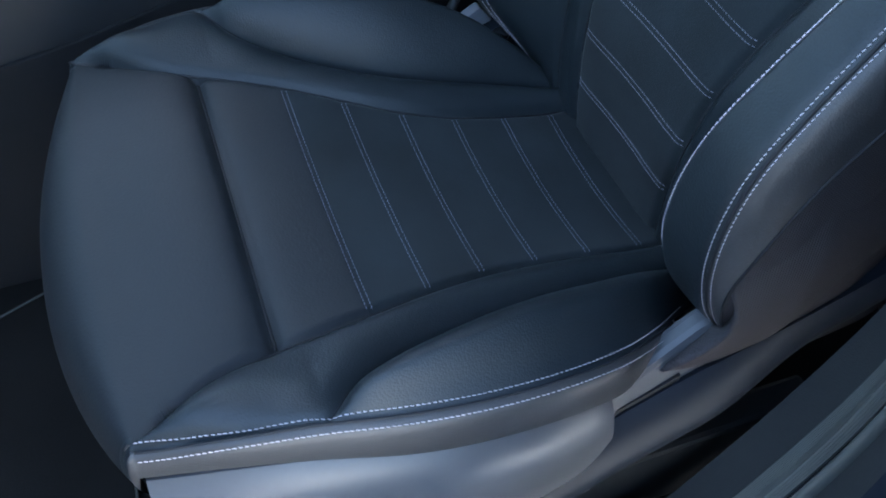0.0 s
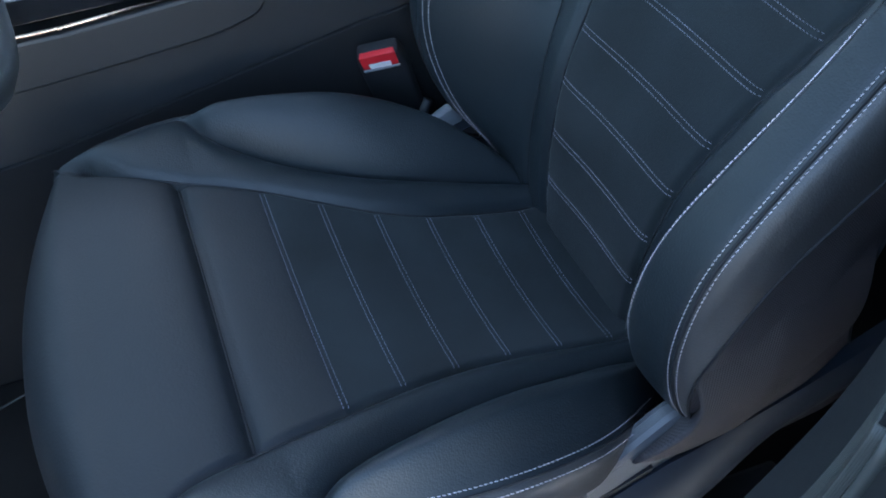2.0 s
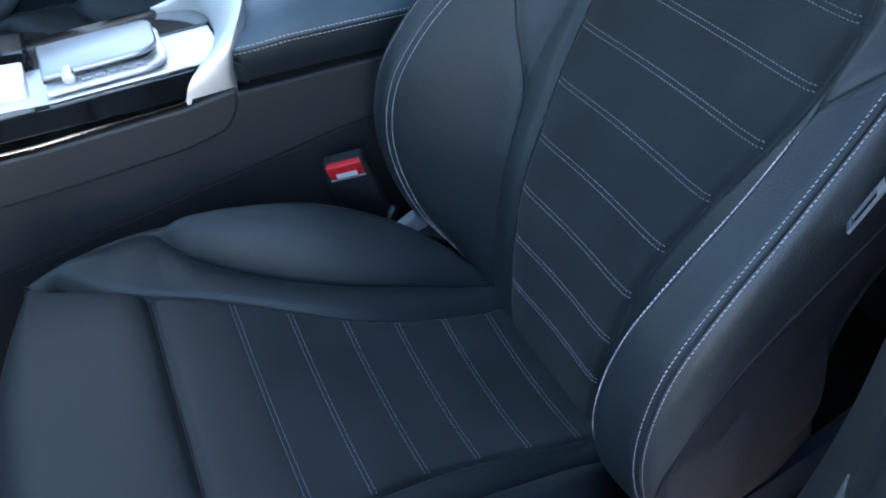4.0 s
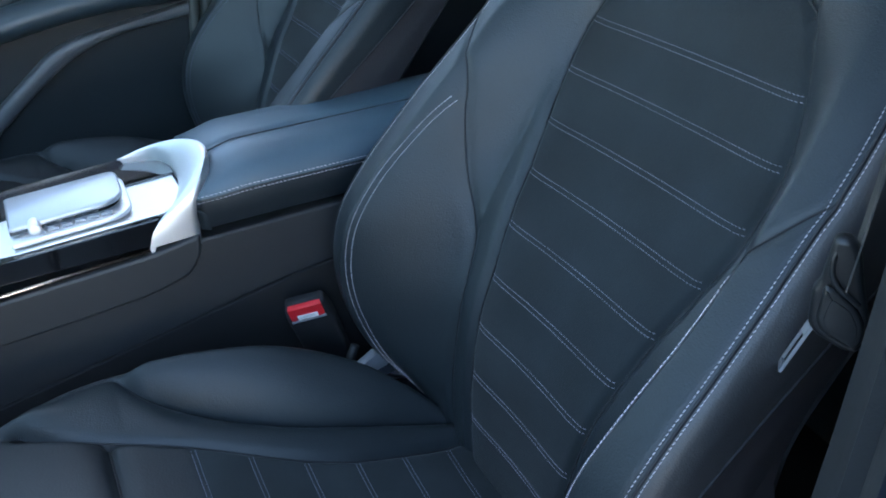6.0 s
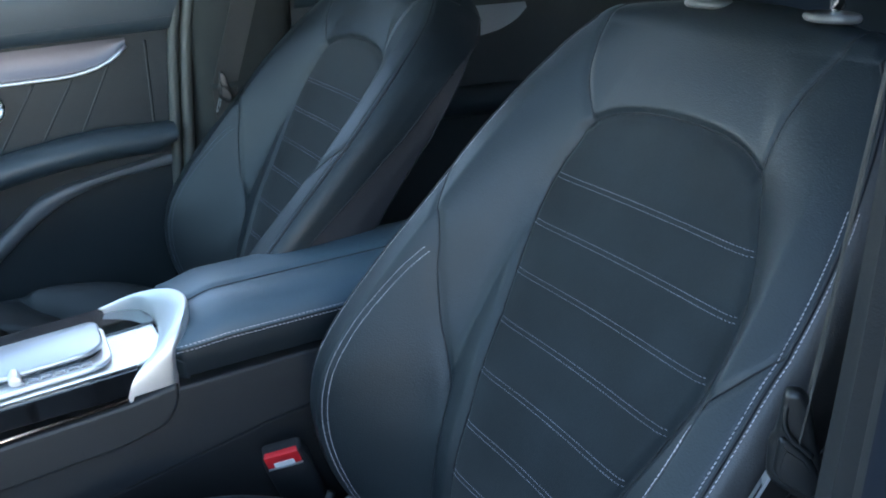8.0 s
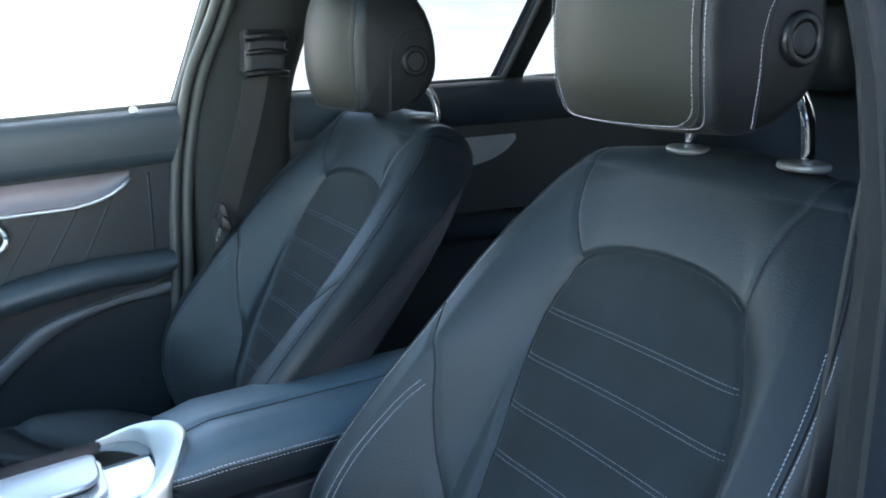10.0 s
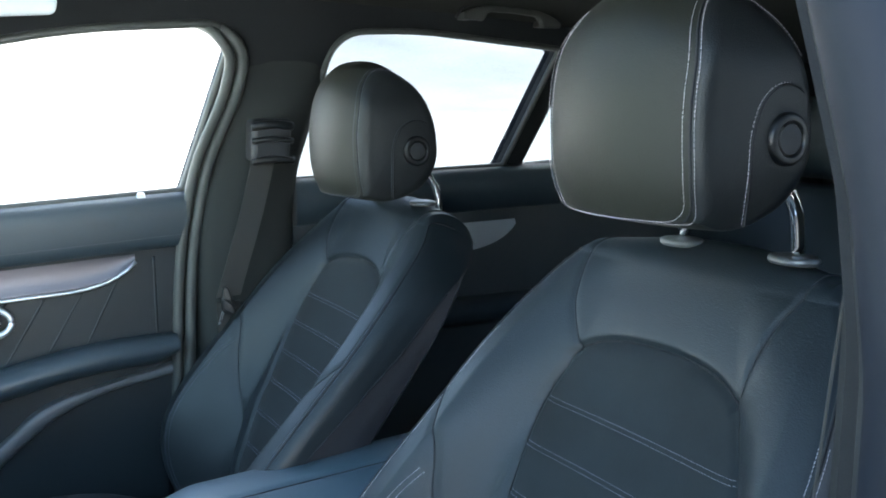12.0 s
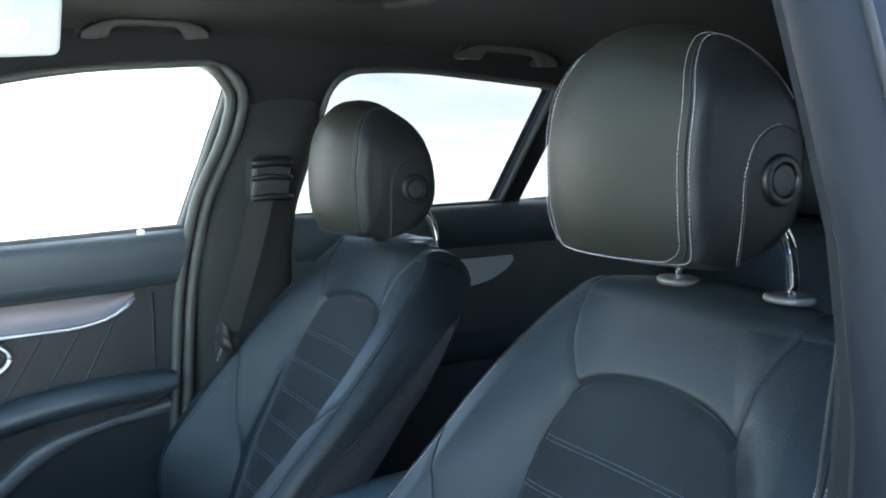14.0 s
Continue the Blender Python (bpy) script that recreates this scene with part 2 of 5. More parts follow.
def stitches(name, p, nrm, parent, gap=0.0008, dash=0.0031, wide=0.00034, high=0.0005, mat=None, label="", skew=0.12):
    """Thread laid along a line on a surface, one small raised loop after another."""
    s = np.r_[0, np.cumsum(np.linalg.norm(np.diff(p, axis=0), axis=1))]
    if s[-1] < dash:
        return None
    n = int(s[-1] // (dash + gap))
    rng = np.random.default_rng(int(s[-1] * 1e5))
    a = (np.arange(n) + 0.5) * (dash + gap) + rng.uniform(-0.0003, 0.0003, n)
    at = lambda q: np.stack([np.interp(q, s, p[:, k]) for k in range(3)], -1)
    p0, p1, pm = at(a - dash / 2), at(a + dash / 2), at(a)
    nn = np.stack([np.interp(a, s, nrm[:, k]) for k in range(3)], -1)
    nn /= np.linalg.norm(nn, axis=1, keepdims=True)
    t = p1 - p0
    t /= np.linalg.norm(t, axis=1, keepdims=True) + 1e-12
    side = np.cross(t, nn)
    sk = side * skew * dash * 0.5
    q0, q1 = p0 - sk + t * 0.0004, p1 + sk - t * 0.0004
    v = np.stack([p0 - sk - nn * 0.0006, q0 + side * wide, q0 + nn * high, q0 - side * wide, q1 + side * wide, q1 + nn * high, q1 - side * wide, p1 + sk - nn * 0.0006], 1)
    base = np.arange(n)[:, None, None] * 8
    f = np.array([[0, 1, 2], [0, 2, 3], [1, 4, 5], [1, 5, 2], [2, 5, 6], [2, 6, 3], [4, 7, 5], [5, 7, 6]])
    return raw(name, v.reshape(-1, 3), (base + f[None]).reshape(-1, 3), mat or THREAD, parent, label, smooth=False)


def on_surface(f, u, v, outward, e=1e-4):
    """Points and outward normals of a surface f(u, v)."""
    p = f(u, v)
    n = np.cross(f(u + e, v) - p, f(u, v + e) - p)
    n /= np.linalg.norm(n, axis=-1, keepdims=True) + 1e-15
    s = np.sign((n * outward).sum(-1, keepdims=True))
    return p, n * np.where(s == 0, 1, s)


def double_stitch(p, n, half, parent, **k):
    t = frames_along(p)
    side = np.cross(t, n)
    side /= np.linalg.norm(side, axis=1, keepdims=True)
    for d in (-half, half):
        stitches("stitching", p + side * d + n * 0.0004, n, parent, **k)


def slab(pts, axis, a0, a1, bevel=0.0, seg=2):
    """A flat outline of points pushed along an axis (0, 1 or 2), with rounded edges."""
    bm = bmesh.new()
    keep = [k for k in range(3) if k != axis]

    def vert(q, a):
        co = [0.0] * 3
        co[keep[0]], co[keep[1]], co[axis] = q[0], q[1], a
        return bm.verts.new(co)

    lo, hi = [vert(q, a0) for q in pts], [vert(q, a1) for q in pts]
    bm.faces.new(lo[::-1])
    bm.faces.new(hi)
    for i in range(len(pts)):
        j = (i + 1) % len(pts)
        bm.faces.new((lo[i], lo[j], hi[j], hi[i]))
    bmesh.ops.recalc_face_normals(bm, faces=bm.faces)
    if bevel:
        bmesh.ops.bevel(bm, geom=[e for e in bm.edges if e.calc_face_angle(0) > 0.5], offset=bevel, segments=seg, profile=0.5, affect="EDGES")
    return bm


def box(x0, x1, y0, y1, z0, z1, bevel=0.004, seg=2):
    return slab([(x0, y0), (x1, y0), (x1, y1), (x0, y1)], 2, z0, z1, bevel, seg)


def plate(outer, holes, thick, place, bevel=0.0):
    """A flat sheet with openings through it; place maps (u, v, depth) to the world."""
    bm = bmesh.new()
    edges = []
    for loop in [outer, *holes]:
        vs = [bm.verts.new((q[0], q[1], 0)) for q in loop]
        edges += [bm.edges.new((vs[i], vs[(i + 1) % len(vs)])) for i in range(len(vs))]
    bmesh.ops.triangle_fill(bm, use_beauty=True, edges=edges)
    ex = bmesh.ops.extrude_face_region(bm, geom=list(bm.faces))
    for g in ex["geom"]:
        if isinstance(g, bmesh.types.BMVert):
            g.co.z = thick
    for v in bm.verts:
        v.co = place(*v.co)
    return bm


def rounded(pts, r, n=5):
    """An outline with its corners rounded."""
    out = []
    for i, b in enumerate(pts):
        rr = r[i] if isinstance(r, (list, tuple)) else r
        a, b, c = Vector(pts[i - 1]), Vector(b), Vector(pts[(i + 1) % len(pts)])
        d0, d1 = (a - b), (c - b)
        k = min(rr, d0.length * 0.45, d1.length * 0.45)
        if k < 1e-5:
            out.append(tuple(b))
            continue
        p0, p1 = b + d0.normalized() * k, b + d1.normalized() * k
        for j in range(n + 1):
            t = j / n
            out.append(tuple((1 - t) ** 2 * p0 + 2 * t * (1 - t) * b + t * t * p1))
    return out


# ---- front seat: cushion ----
C_IN = curve_of([-0.50, -0.437, -0.37, -0.33, -0.255, -0.205, -0.155, -0.105, -0.05, 0.0, 0.06], [0.232, 0.219, 0.184, 0.171, 0.148, 0.131, 0.116, 0.107, 0.104, 0.104, 0.105])
C_MID = curve_of([-0.50, -0.437, -0.37, -0.312, -0.29, -0.267, -0.218, -0.156, -0.1, -0.05, 0.0, 0.06], [0.25, 0.225, 0.2405, 0.2495, 0.224, 0.210, 0.188, 0.168, 0.156, 0.149, 0.143, 0.13])
C_OUT = curve_of([-0.50, -0.437, -0.378, -0.318, -0.266, -0.204, -0.138, -0.092, -0.054, 0.0, 0.06], [0.20, 0.222, 0.240, 0.251, 0.258, 0.261, 0.257, 0.246, 0.226, 0.185, 0.15])
Z_IN = curve_of([-0.50, -0.435, -0.37, -0.33, -0.255, -0.205, -0.155, -0.105, -0.05, 0.0, 0.06], [0.788, 0.794, 0.798, 0.791, 0.775, 0.760, 0.744, 0.730, 0.718, 0.708, 0.704])
Z_MID = curve_of([-0.50, -0.435, -0.37, -0.312, -0.29, -0.267, -0.218, -0.156, -0.1, -0.05, 0.0, 0.06], [0.795, 0.799, 0.806, 0.806, 0.795, 0.784, 0.764, 0.747, 0.735, 0.723, 0.710, 0.70])
Z_TOP = curve_of([-0.50, -0.435, -0.39, -0.318, -0.23, -0.14, -0.09, -0.05, 0.0, 0.06], [0.80, 0.802, 0.814, 0.820, 0.826, 0.815, 0.797, 0.779, 0.744, 0.70])
Z_OUT = curve_of([-0.50, -0.435, -0.378, -0.318, -0.266, -0.204, -0.138, -0.092, -0.054, 0.0, 0.06], [0.795, 0.797, 0.808, 0.810, 0.804, 0.796, 0.788, 0.777, 0.758, 0.715, 0.68])
ROWS_C = [-0.256 + 0.0525 * k for k in range(6)]
X_SEAM = -0.331


def cushion_top(x, y):
    x, y = np.broadcast_arrays(np.asarray(x, float), np.asarray(y, float))
    a = np.abs(y)
    ci, cm, co = C_IN(x), C_MID(x), C_OUT(x)
    cm = np.minimum(cm, co - 0.002)
    ci = np.minimum(ci, cm - 0.002)
    zi, zm, zt, zo = Z_IN(x), Z_MID(x), Z_TOP(x), Z_OUT(x)
    front = sstep((X_SEAM - x) / 0.02 + 0.5)
    r = np.clip(a / ci, 0, 1)
    z_in = zi + (0.005 * front - 0.010 * (1 - front)) * (1 - r * r)
    z_in = z_in - 0.006 * bell(x - X_SEAM, 0.0045) - 0.005 * bell(x - X_SEAM, 0.013)
    for xr in ROWS_C:
        z_in = z_in - 0.0005 * bell(x - xr, 0.004) - 0.0004 * bell(x - xr, 0.012)
    t = np.clip((a - ci) / (cm - ci), 0, 1)
    z_st = zi + (zm - zi) * sstep(t) + (0.006 + 0.005 * sstep((x + 0.28) / 0.1) + 0.009 * bell(x + 0.395, 0.05)) * np.sin(math.pi * t) ** 0.9 * sstep((x + 0.46) / 0.08)
    t2 = np.clip((a - cm) / (co - cm), 0, 1)
    rise = np.sin(np.clip(t2 / 0.62, 0, 1) * math.pi / 2) ** 0.85
    z_ou = zm + (zt - zm) * rise - (zt - zo) * sstep((t2 - 0.55) / 0.45)
    wide = sstep((co - cm - 0.002) / 0.045)
    z_ou = wide * z_ou + (1 - wide) * (zm + (zo - zm) * t2)
    z = np.where(a < ci, z_in, np.where(a < cm, z_st, z_ou))
    z = z - 0.0055 * bell(a - ci, 0.0042) * sstep((cm - ci - 0.004) / 0.02) - 0.004 * bell(a - cm, 0.005) * sstep((x + 0.312) / 0.06) - 0.003 * bell(a - co, 0.004)
    return np.stack([x, y, z], -1)


def seam_columns(q, a, b, c):
    """Spreads -1..1 so that fixed columns follow the lines at a, b and c."""
    s = np.abs(q)
    y = np.where(s < 0.5, s / 0.5 * a, np.where(s < 0.7, a + (s - 0.5) / 0.2 * (b - a), b + (s - 0.7) / 0.3 * (c - b)))
    return np.sign(q) * y


def build_seat(base):
    seat = thing("car_seat", base, "dark leather car seat with grey double stitching", "car seat", "front seats")
    # cushion: front roll and upper side as one sheet, cut into its panels
    ny = 241
    q = np.linspace(-1, 1, ny)
    xs_top = np.linspace(0, 1, 230)
    x_edge = lambda y: -0.438 + 0.004 * np.clip(np.abs(y) / 0.2245, 0, 1) ** 3
    rows = []
    roll = np.radians(np.linspace(-62, 90, 44))
    w_f = float(C_OUT(-0.434))
    y_f = q * w_f
    xe = x_edge(y_f)
    top0 = cushion_top(xe, y_f)
    for th in roll[:-1]:
        k = 1 - 0.06 * np.clip(-np.sin(th), 0, 1)
        rx, rz = 0.054 - 0.045 * np.abs(q) ** 2.2, 0.062 - 0.030 * np.abs(q) ** 3
        drop = 0.055 * max(math.sin(-th), 0) ** 1.2 * (1 - 0.7 * np.abs(q) ** 3)
        rows.append(np.stack([xe - rx * math.cos(th) * (1 + 0.0 * q), y_f * k, top0[:, 2] - rz + rz * math.sin(th) - drop], -1))
    x_end = 0.055
    for s in xs_top:
        x = xe + (x_end - xe) * s
        co = C_OUT(x)
        cm = np.minimum(C_MID(x), co - 0.002)
        ci = np.minimum(C_IN(x), cm - 0.002)
        # the sheet's columns run along the seams, more so away from the front edge
        y = q * co * (1 - sstep(s * 12)) + seam_columns(q, ci, cm, co) * sstep(s * 12)
        rows.append(cushion_top(x, y))
    p = np.array(rows)
    mid = (p[1:, 1:] + p[:-1, :-1]) / 2
    a, x = np.abs(mid[..., 1]), mid[..., 0]
    nroll = len(roll) - 1
    isroll = (np.arange(len(p) - 1) < nroll)[:, None] & np.ones_like(a, bool)
    inner = a < C_IN(x)
    strip = ~inner & (a < np.minimum(C_MID(x), C_OUT(x) - 0.002))
    thigh = (isroll & (a < 0.212)) | (~isroll & inner & (x < X_SEAM))
    grid("thigh_pad", p, THIGH, seat, mask=thigh)
    cuts = [X_SEAM, *ROWS_C, 1.0]
    for x0, x1 in zip(cuts[:-1], cuts[1:]):
        grid("insert_panel", p, SUEDE if x0 > X_SEAM else THIGH, seat, "matte dark microfibre panel" if x0 > X_SEAM else "", mask=~isroll & inner & (x >= x0) & (x < x1))
    for sgn in (-1, 1):
        mine = np.sign(mid[..., 1]) == sgn
        grid("inner_bolster", p, LEATHER, seat, mask=mine & ((~isroll & strip) | (isroll & ~thigh)))
        grid("outer_bolster", p, LEATHER, seat, mask=mine & ~isroll & ~inner & ~strip)
        # side panel below the stitched edge
        xx = np.linspace(-0.437, 0.04, 150)
        e = cushion_top(xx, sgn * C_OUT(xx))
        qs = np.linspace(0, 1, 12)
        pan = []
        for k in qs:
            th = min(k / 0.45, 1) * math.pi / 2
            out = 0.010 * math.sin(th) - 0.010 * max(k - 0.6, 0) ** 2
            down = 0.011 * (1 - math.cos(th)) + 0.028 * max(k - 0.3, 0) / 0.7
            fade = (1 - 0.75 * sstep((xx + 0.10) / 0.07)) * (0.62 + 0.38 * sstep((xx + 0.43) / 0.2))
            pan.append(e + np.column_stack([0 * xx, sgn * out * fade, -down * fade]))
        pan = np.array(pan)
        k = np.linspace(len(roll) - 1, 4, len(pan)).astype(int)
        edge = p[k, 0 if sgn < 0 else -1]
        nose = np.stack([edge, (edge + pan[:, 0]) / 2 + np.array([-0.002, sgn * 0.003, 0])], 1)
        grid("side_panel", np.concatenate([nose, pan], 1), SIDELIT, seat, "leather side panel, ground light in its grey", flip=sgn > 0)
        # stitched edge: one line on the bolster, one on the side panel
        u = np.linspace(-0.434 if sgn < 0 else -0.24, 0.0, 240)
        pts, nn = on_surface(cushion_top, u, sgn * (C_OUT(u) - 0.0034), np.array([0, 0, 1.0]))
        stitches("stitching", pts, nn, seat)
        e2 = cushion_top(u, sgn * C_OUT(u)) + np.array([0, sgn * 0.0068, -0.0026])
        stitches("stitching", e2, np.tile([0, sgn * 0.62, 0.78], (len(u), 1)), seat)
        tube("seam", cushion_top(u, sgn * (C_OUT(u))) + np.array([0, sgn * 0.0012, 0.0]), 0.0012, SEAMDARK, seat, sides=6)
        u = np.linspace(-0.44, 0.02, 160)
        tube("seam", cushion_top(u, sgn * C_IN(u)) + np.array([0, 0, 0.0004]), 0.0011, SEAMDARK, seat, sides=6)
        u = np.linspace(-0.309, 0.02, 140)
        tube("seam", cushion_top(u, sgn * np.minimum(C_MID(u), C_OUT(u) - 0.002)) + np.array([0, 0, 0.0003]), 0.001, SEAMDARK, seat, sides=6)
    v = np.linspace(-0.164, 0.164, 90)
    tube("seam", cushion_top(np.full_like(v, X_SEAM), v) + np.array([0, 0, 0.0005]), 0.0012, SEAMDARK, seat, sides=6)
    for xr in ROWS_C:
        w = float(C_IN(xr)) - 0.005
        v = np.linspace(-w, w, 90)
        pts, nn = on_surface(cushion_top, np.full_like(v, xr), v, np.array([0, 0, 1.0]))
        double_stitch(pts, nn, 0.0022, seat, gap=0.0010, dash=0.0029, wide=0.00038, high=0.0005, mat=THREAD_FAINT)

    build_back(seat)
    build_headrest(seat)
    # seat pan and side trim under the cushion
    part("seat_pan", slab(rounded([(-0.415, 0.58), (-0.41, 0.69), (-0.30, 0.70), (-0.10, 0.655), (0.02, 0.645), (0.04, 0.54), (-0.30, 0.53)], 0.02), 1, -0.205, 0.205, 0.01), PLASTIC, seat)
    for sgn in (-1, 1):
        u = np.linspace(-0.436, -0.098, 70)
        zt = Z_OUT(u) - 0.044 - 0.011 * sstep((u + 0.43) / 0.2)
        yo = C_OUT(u) - 0.004
        rows = [np.stack([u, sgn * (yo - 0.03), zt - 0.004], -1)]
        for k in np.linspace(0, 1, 14):
            rows.append(np.stack([u, sgn * (yo + 0.014 * math.sin(min(k * 4, 1) * math.pi / 2) + 0.003 * k - 0.03 * max(k - 0.5, 0)), zt - 0.002 - 0.012 * (1 - math.cos(min(k * 4, 1) * math.pi / 2)) - 0.13 * k**1.2], -1))
        p = np.array(rows)
        inner = p[:, -1:] + np.array([0, -sgn * 0.03, 0])
        shade(grid("seat_trim", np.concatenate([p, inner], 1), PLASTIC_GREY, seat, "grey plastic trim below the cushion", flip=sgn > 0), 40)
        if sgn == DOOR_SIDE:
            bm = slab(rounded([(-0.118, 0.672), (-0.106, 0.706), (-0.086, 0.730), (-0.022, 0.771), (0.05, 0.765), (0.06, 0.725)], 0.010), 1, *sorted((sgn * 0.222, sgn * 0.242)), 0.006)
            for v in bm.verts:
                v.co.y += sgn * (0.755 - v.co.z) * 0.10
            part("recliner_cover", bm, PLASTIC_GREY, seat, "blue-grey plastic hinge cover")
            part("cover_slot", slab([(-0.094, 0.694), (-0.091, 0.701), (-0.040, 0.7235), (-0.040, 0.7165)], 1, *sorted((sgn * 0.2425, sgn * 0.2480)), 0.0), SEAMDARK, seat)
            edge_top = path_of([(-0.034, 0.838), (-0.006, 0.868), (0.03, 0.90), (0.10, 0.93)], 30)
            edge_low = path_of([(-0.058, 0.736), (-0.03, 0.729), (0.012, 0.731), (0.082, 0.751), (0.135, 0.79)], 30)
            rows = []
            for k in np.linspace(0, 1, 24):
                line = edge_top * (1 - k) + edge_low * k
                # the front edge is drawn back at mid height
                back = 0.022 * math.sin(math.pi * k) ** 1.2 * (1 - np.linspace(0, 1, 30)) ** 2
                out = 0.2615 + 0.004 * math.sin(math.pi * k) - 0.014 * k**3 - 0.16 * np.clip(line[:, 0] - 0.03, 0, 1)
                row = np.stack([line[:, 0] + back, sgn * out, line[:, 1]], -1)
                lip = row[:1] + np.array([[0.034, -sgn * 0.040, 0.0], [0.003, -sgn * 0.006, 0.0]])
                rows.append(np.concatenate([lip, row]))
            rows.append(rows[-1] + np.array([0.0, -sgn * 0.006, -0.004]))
            rows.append(rows[-1] + np.array([0.0, -sgn * 0.030, 0.0]))
            grid("back_skirt", np.array(rows), MESHFAB, seat, "woven fabric skirt below the backrest", flip=sgn < 0)
        val = path_of([(-0.40, 0.545), (-0.30, 0.59), (-0.19, 0.64), (-0.115, 0.683), (-0.045, 0.716), (0.03, 0.742), (0.11, 0.775), (0.20, 0.82)], 40)
        rows = [np.stack([val[:, 0], np.full(40, sgn * 0.235), val[:, 1] - 0.006], -1)]
        for k in np.linspace(0, 1, 12):
            rows.append(np.stack([val[:, 0] + 0.03 * k, sgn * (0.250 + 0.022 * math.sin(min(k * 2.5, 1) * math.pi / 2) - 0.10 * max(k - 0.35, 0) - 0.024 * sstep((val[:, 0] + 0.04) / 0.12) * min(k * 2.5, 1)), val[:, 1] - 0.010 * (1 - math.cos(min(k * 2.5, 1) * math.pi / 2)) - 0.125 * k**1.3], -1))
        shade(grid("side_valance", np.array(rows), VALANCE, seat, "smooth dark plastic valance", flip=sgn > 0), 50)
        part("seat_rail", box(-0.46, 0.16, *sorted((sgn * 0.19, sgn * 0.225)), 0.46, 0.56, 0.006), PLASTIC, seat)
    return seat


# ---- front seat: backrest ----
B_X = curve_of([0.66, 0.72, 0.815, 0.876, 0.92, 0.973, 1.018, 1.063, 1.111, 1.157, 1.213, 1.245, 1.30], [0.03, 0.026, 0.030, 0.042, 0.060, 0.084, 0.111, 0.136, 0.163, 0.190, 0.222, 0.240, 0.268])
B_CREST = curve_of([0.66, 0.717, 0.78, 0.83, 0.89, 0.94, 0.98, 1.03, 1.08, 1.13, 1.18, 1.22, 1.27, 1.30], [0.058, 0.020, -0.031, -0.0505, -0.055, -0.042, -0.018, 0.020, 0.060, 0.102, 0.147, 0.188, 0.243, 0.272])
B_INS = curve_of([0.66, 0.72, 0.82, 0.92, 1.0, 1.06, 1.111, 1.157, 1.19], [0.082, 0.086, 0.094, 0.105, 0.120, 0.133, 0.142, 0.142, 0.131])
B_VAL = curve_of([0.66, 0.737, 0.80, 0.86, 0.93, 1.0, 1.05, 1.075], [0.115, 0.124, 0.126, 0.128, 0.142, 0.172, 0.189, 0.1965])
B_SHAPE = curve_of([0.66, 0.80, 0.93, 1.05, 1.15, 1.22, 1.30], [0.115, 0.128, 0.140, 0.148, 0.140, 0.12, 0.09])
B_OUT = curve_of([0.66, 0.72, 0.78, 0.85, 0.95, 1.10, 1.20, 1.25, 1.28, 1.30], [0.208, 0.227, 0.243, 0.250, 0.251, 0.249, 0.243, 0.233, 0.220, 0.204])
Z_ARCH = 1.229
DOOR_SIDE = -1
WIDE_SIDE = -1
CREST_PUSH = 0.0
B_EXTRA = curve_of([0.66, 0.80, 0.92, 1.0, 1.064, 1.11, 1.157, 1.19, 1.22, 1.26, 1.30], [0.0, 0.002, 0.012, 0.022, 0.024, 0.014, -0.003, -0.014, -0.022, -0.034, -0.044])

B_TAPER = curve_of([0.66, 0.80, 1.10, 1.15, 1.20, 1.25, 1.30], [0.0, 0.0, 0.003, 0.0, -0.011, -0.030, -0.046])

B_ROLL = curve_of([0.66, 0.76, 0.85, 0.95, 1.05, 1.12, 1.30], [0.0, 0.014, 0.026, 0.026, 0.014, 0.0, 0.0])


def spread(z, y):
    """Lays one side of the backrest a little wider than the other."""
    ins, out = np.minimum(B_INS(np.minimum(z, 1.19)), 0.15), B_OUT(z)
    ex, a = B_EXTRA(z), np.abs(y)
    wide = np.where(a < ins, a * (ins + ex) / ins, ins + ex + (a - ins) * (out + B_TAPER(z) - ins - ex) / (out - ins))
    full = np.where(a < ins, a, ins + (a - ins) * (out + B_ROLL(z) - ins) / (out - ins))
    return np.sign(y) * np.where(y * WIDE_SIDE > 0, wide, full)


_za = np.linspace(0.66, 1.19, 40)
_th = np.linspace(0, math.pi, 41)[1:-1]
ARCH = [(z, float(B_INS(z))) for z in _za]
ARCH += [(1.19 + (Z_ARCH - 1.19) * math.sin(t) ** 0.85, float(B_INS(1.19)) * math.copysign(abs(math.cos(t)) ** 0.9, math.cos(t))) for t in _th]
ARCH += [(z, -float(B_INS(z))) for z in _za[::-1]]
ARCH_A = [(z, y) for z, y in ARCH if y >= -1e-6]
LINK = [(1.075, 0.1965), (1.088, 0.207), (1.108, 0.226), (1.123, 0.240), (1.132, 0.249)]
LINK_INNER = [(1.075, 0.1965), (1.10, 0.208), (1.122, 0.226), (1.138, 0.240), (1.147, 0.249)]
VALLEY = [(z, float(B_VAL(z))) for z in np.linspace(0.70, 1.075, 30)]
SHOULDER_WIDE = [(1.203, 0.121), (1.225, 0.131), (1.25, 0.141), (1.28, 0.156), (1.30, 0.170)]
SHOULDER = [(1.203, 0.121), (1.232, 0.140), (1.252, 0.154), (1.28, 0.169), (1.30, 0.178)]
ROWS_B = [0.756, 0.810, 0.864, 0.914, 0.966, 1.014, 1.060, 1.107, 1.153]


def in_arch(z, a):
    cap = B_INS(1.19) * np.clip(1 - np.clip((z - 1.19) / (Z_ARCH - 1.19), 0, 1) ** (2 / 0.85), 0, 1) ** (0.45)
    return (a < np.where(z <= 1.19, B_INS(z), cap)) & (z < Z_ARCH)


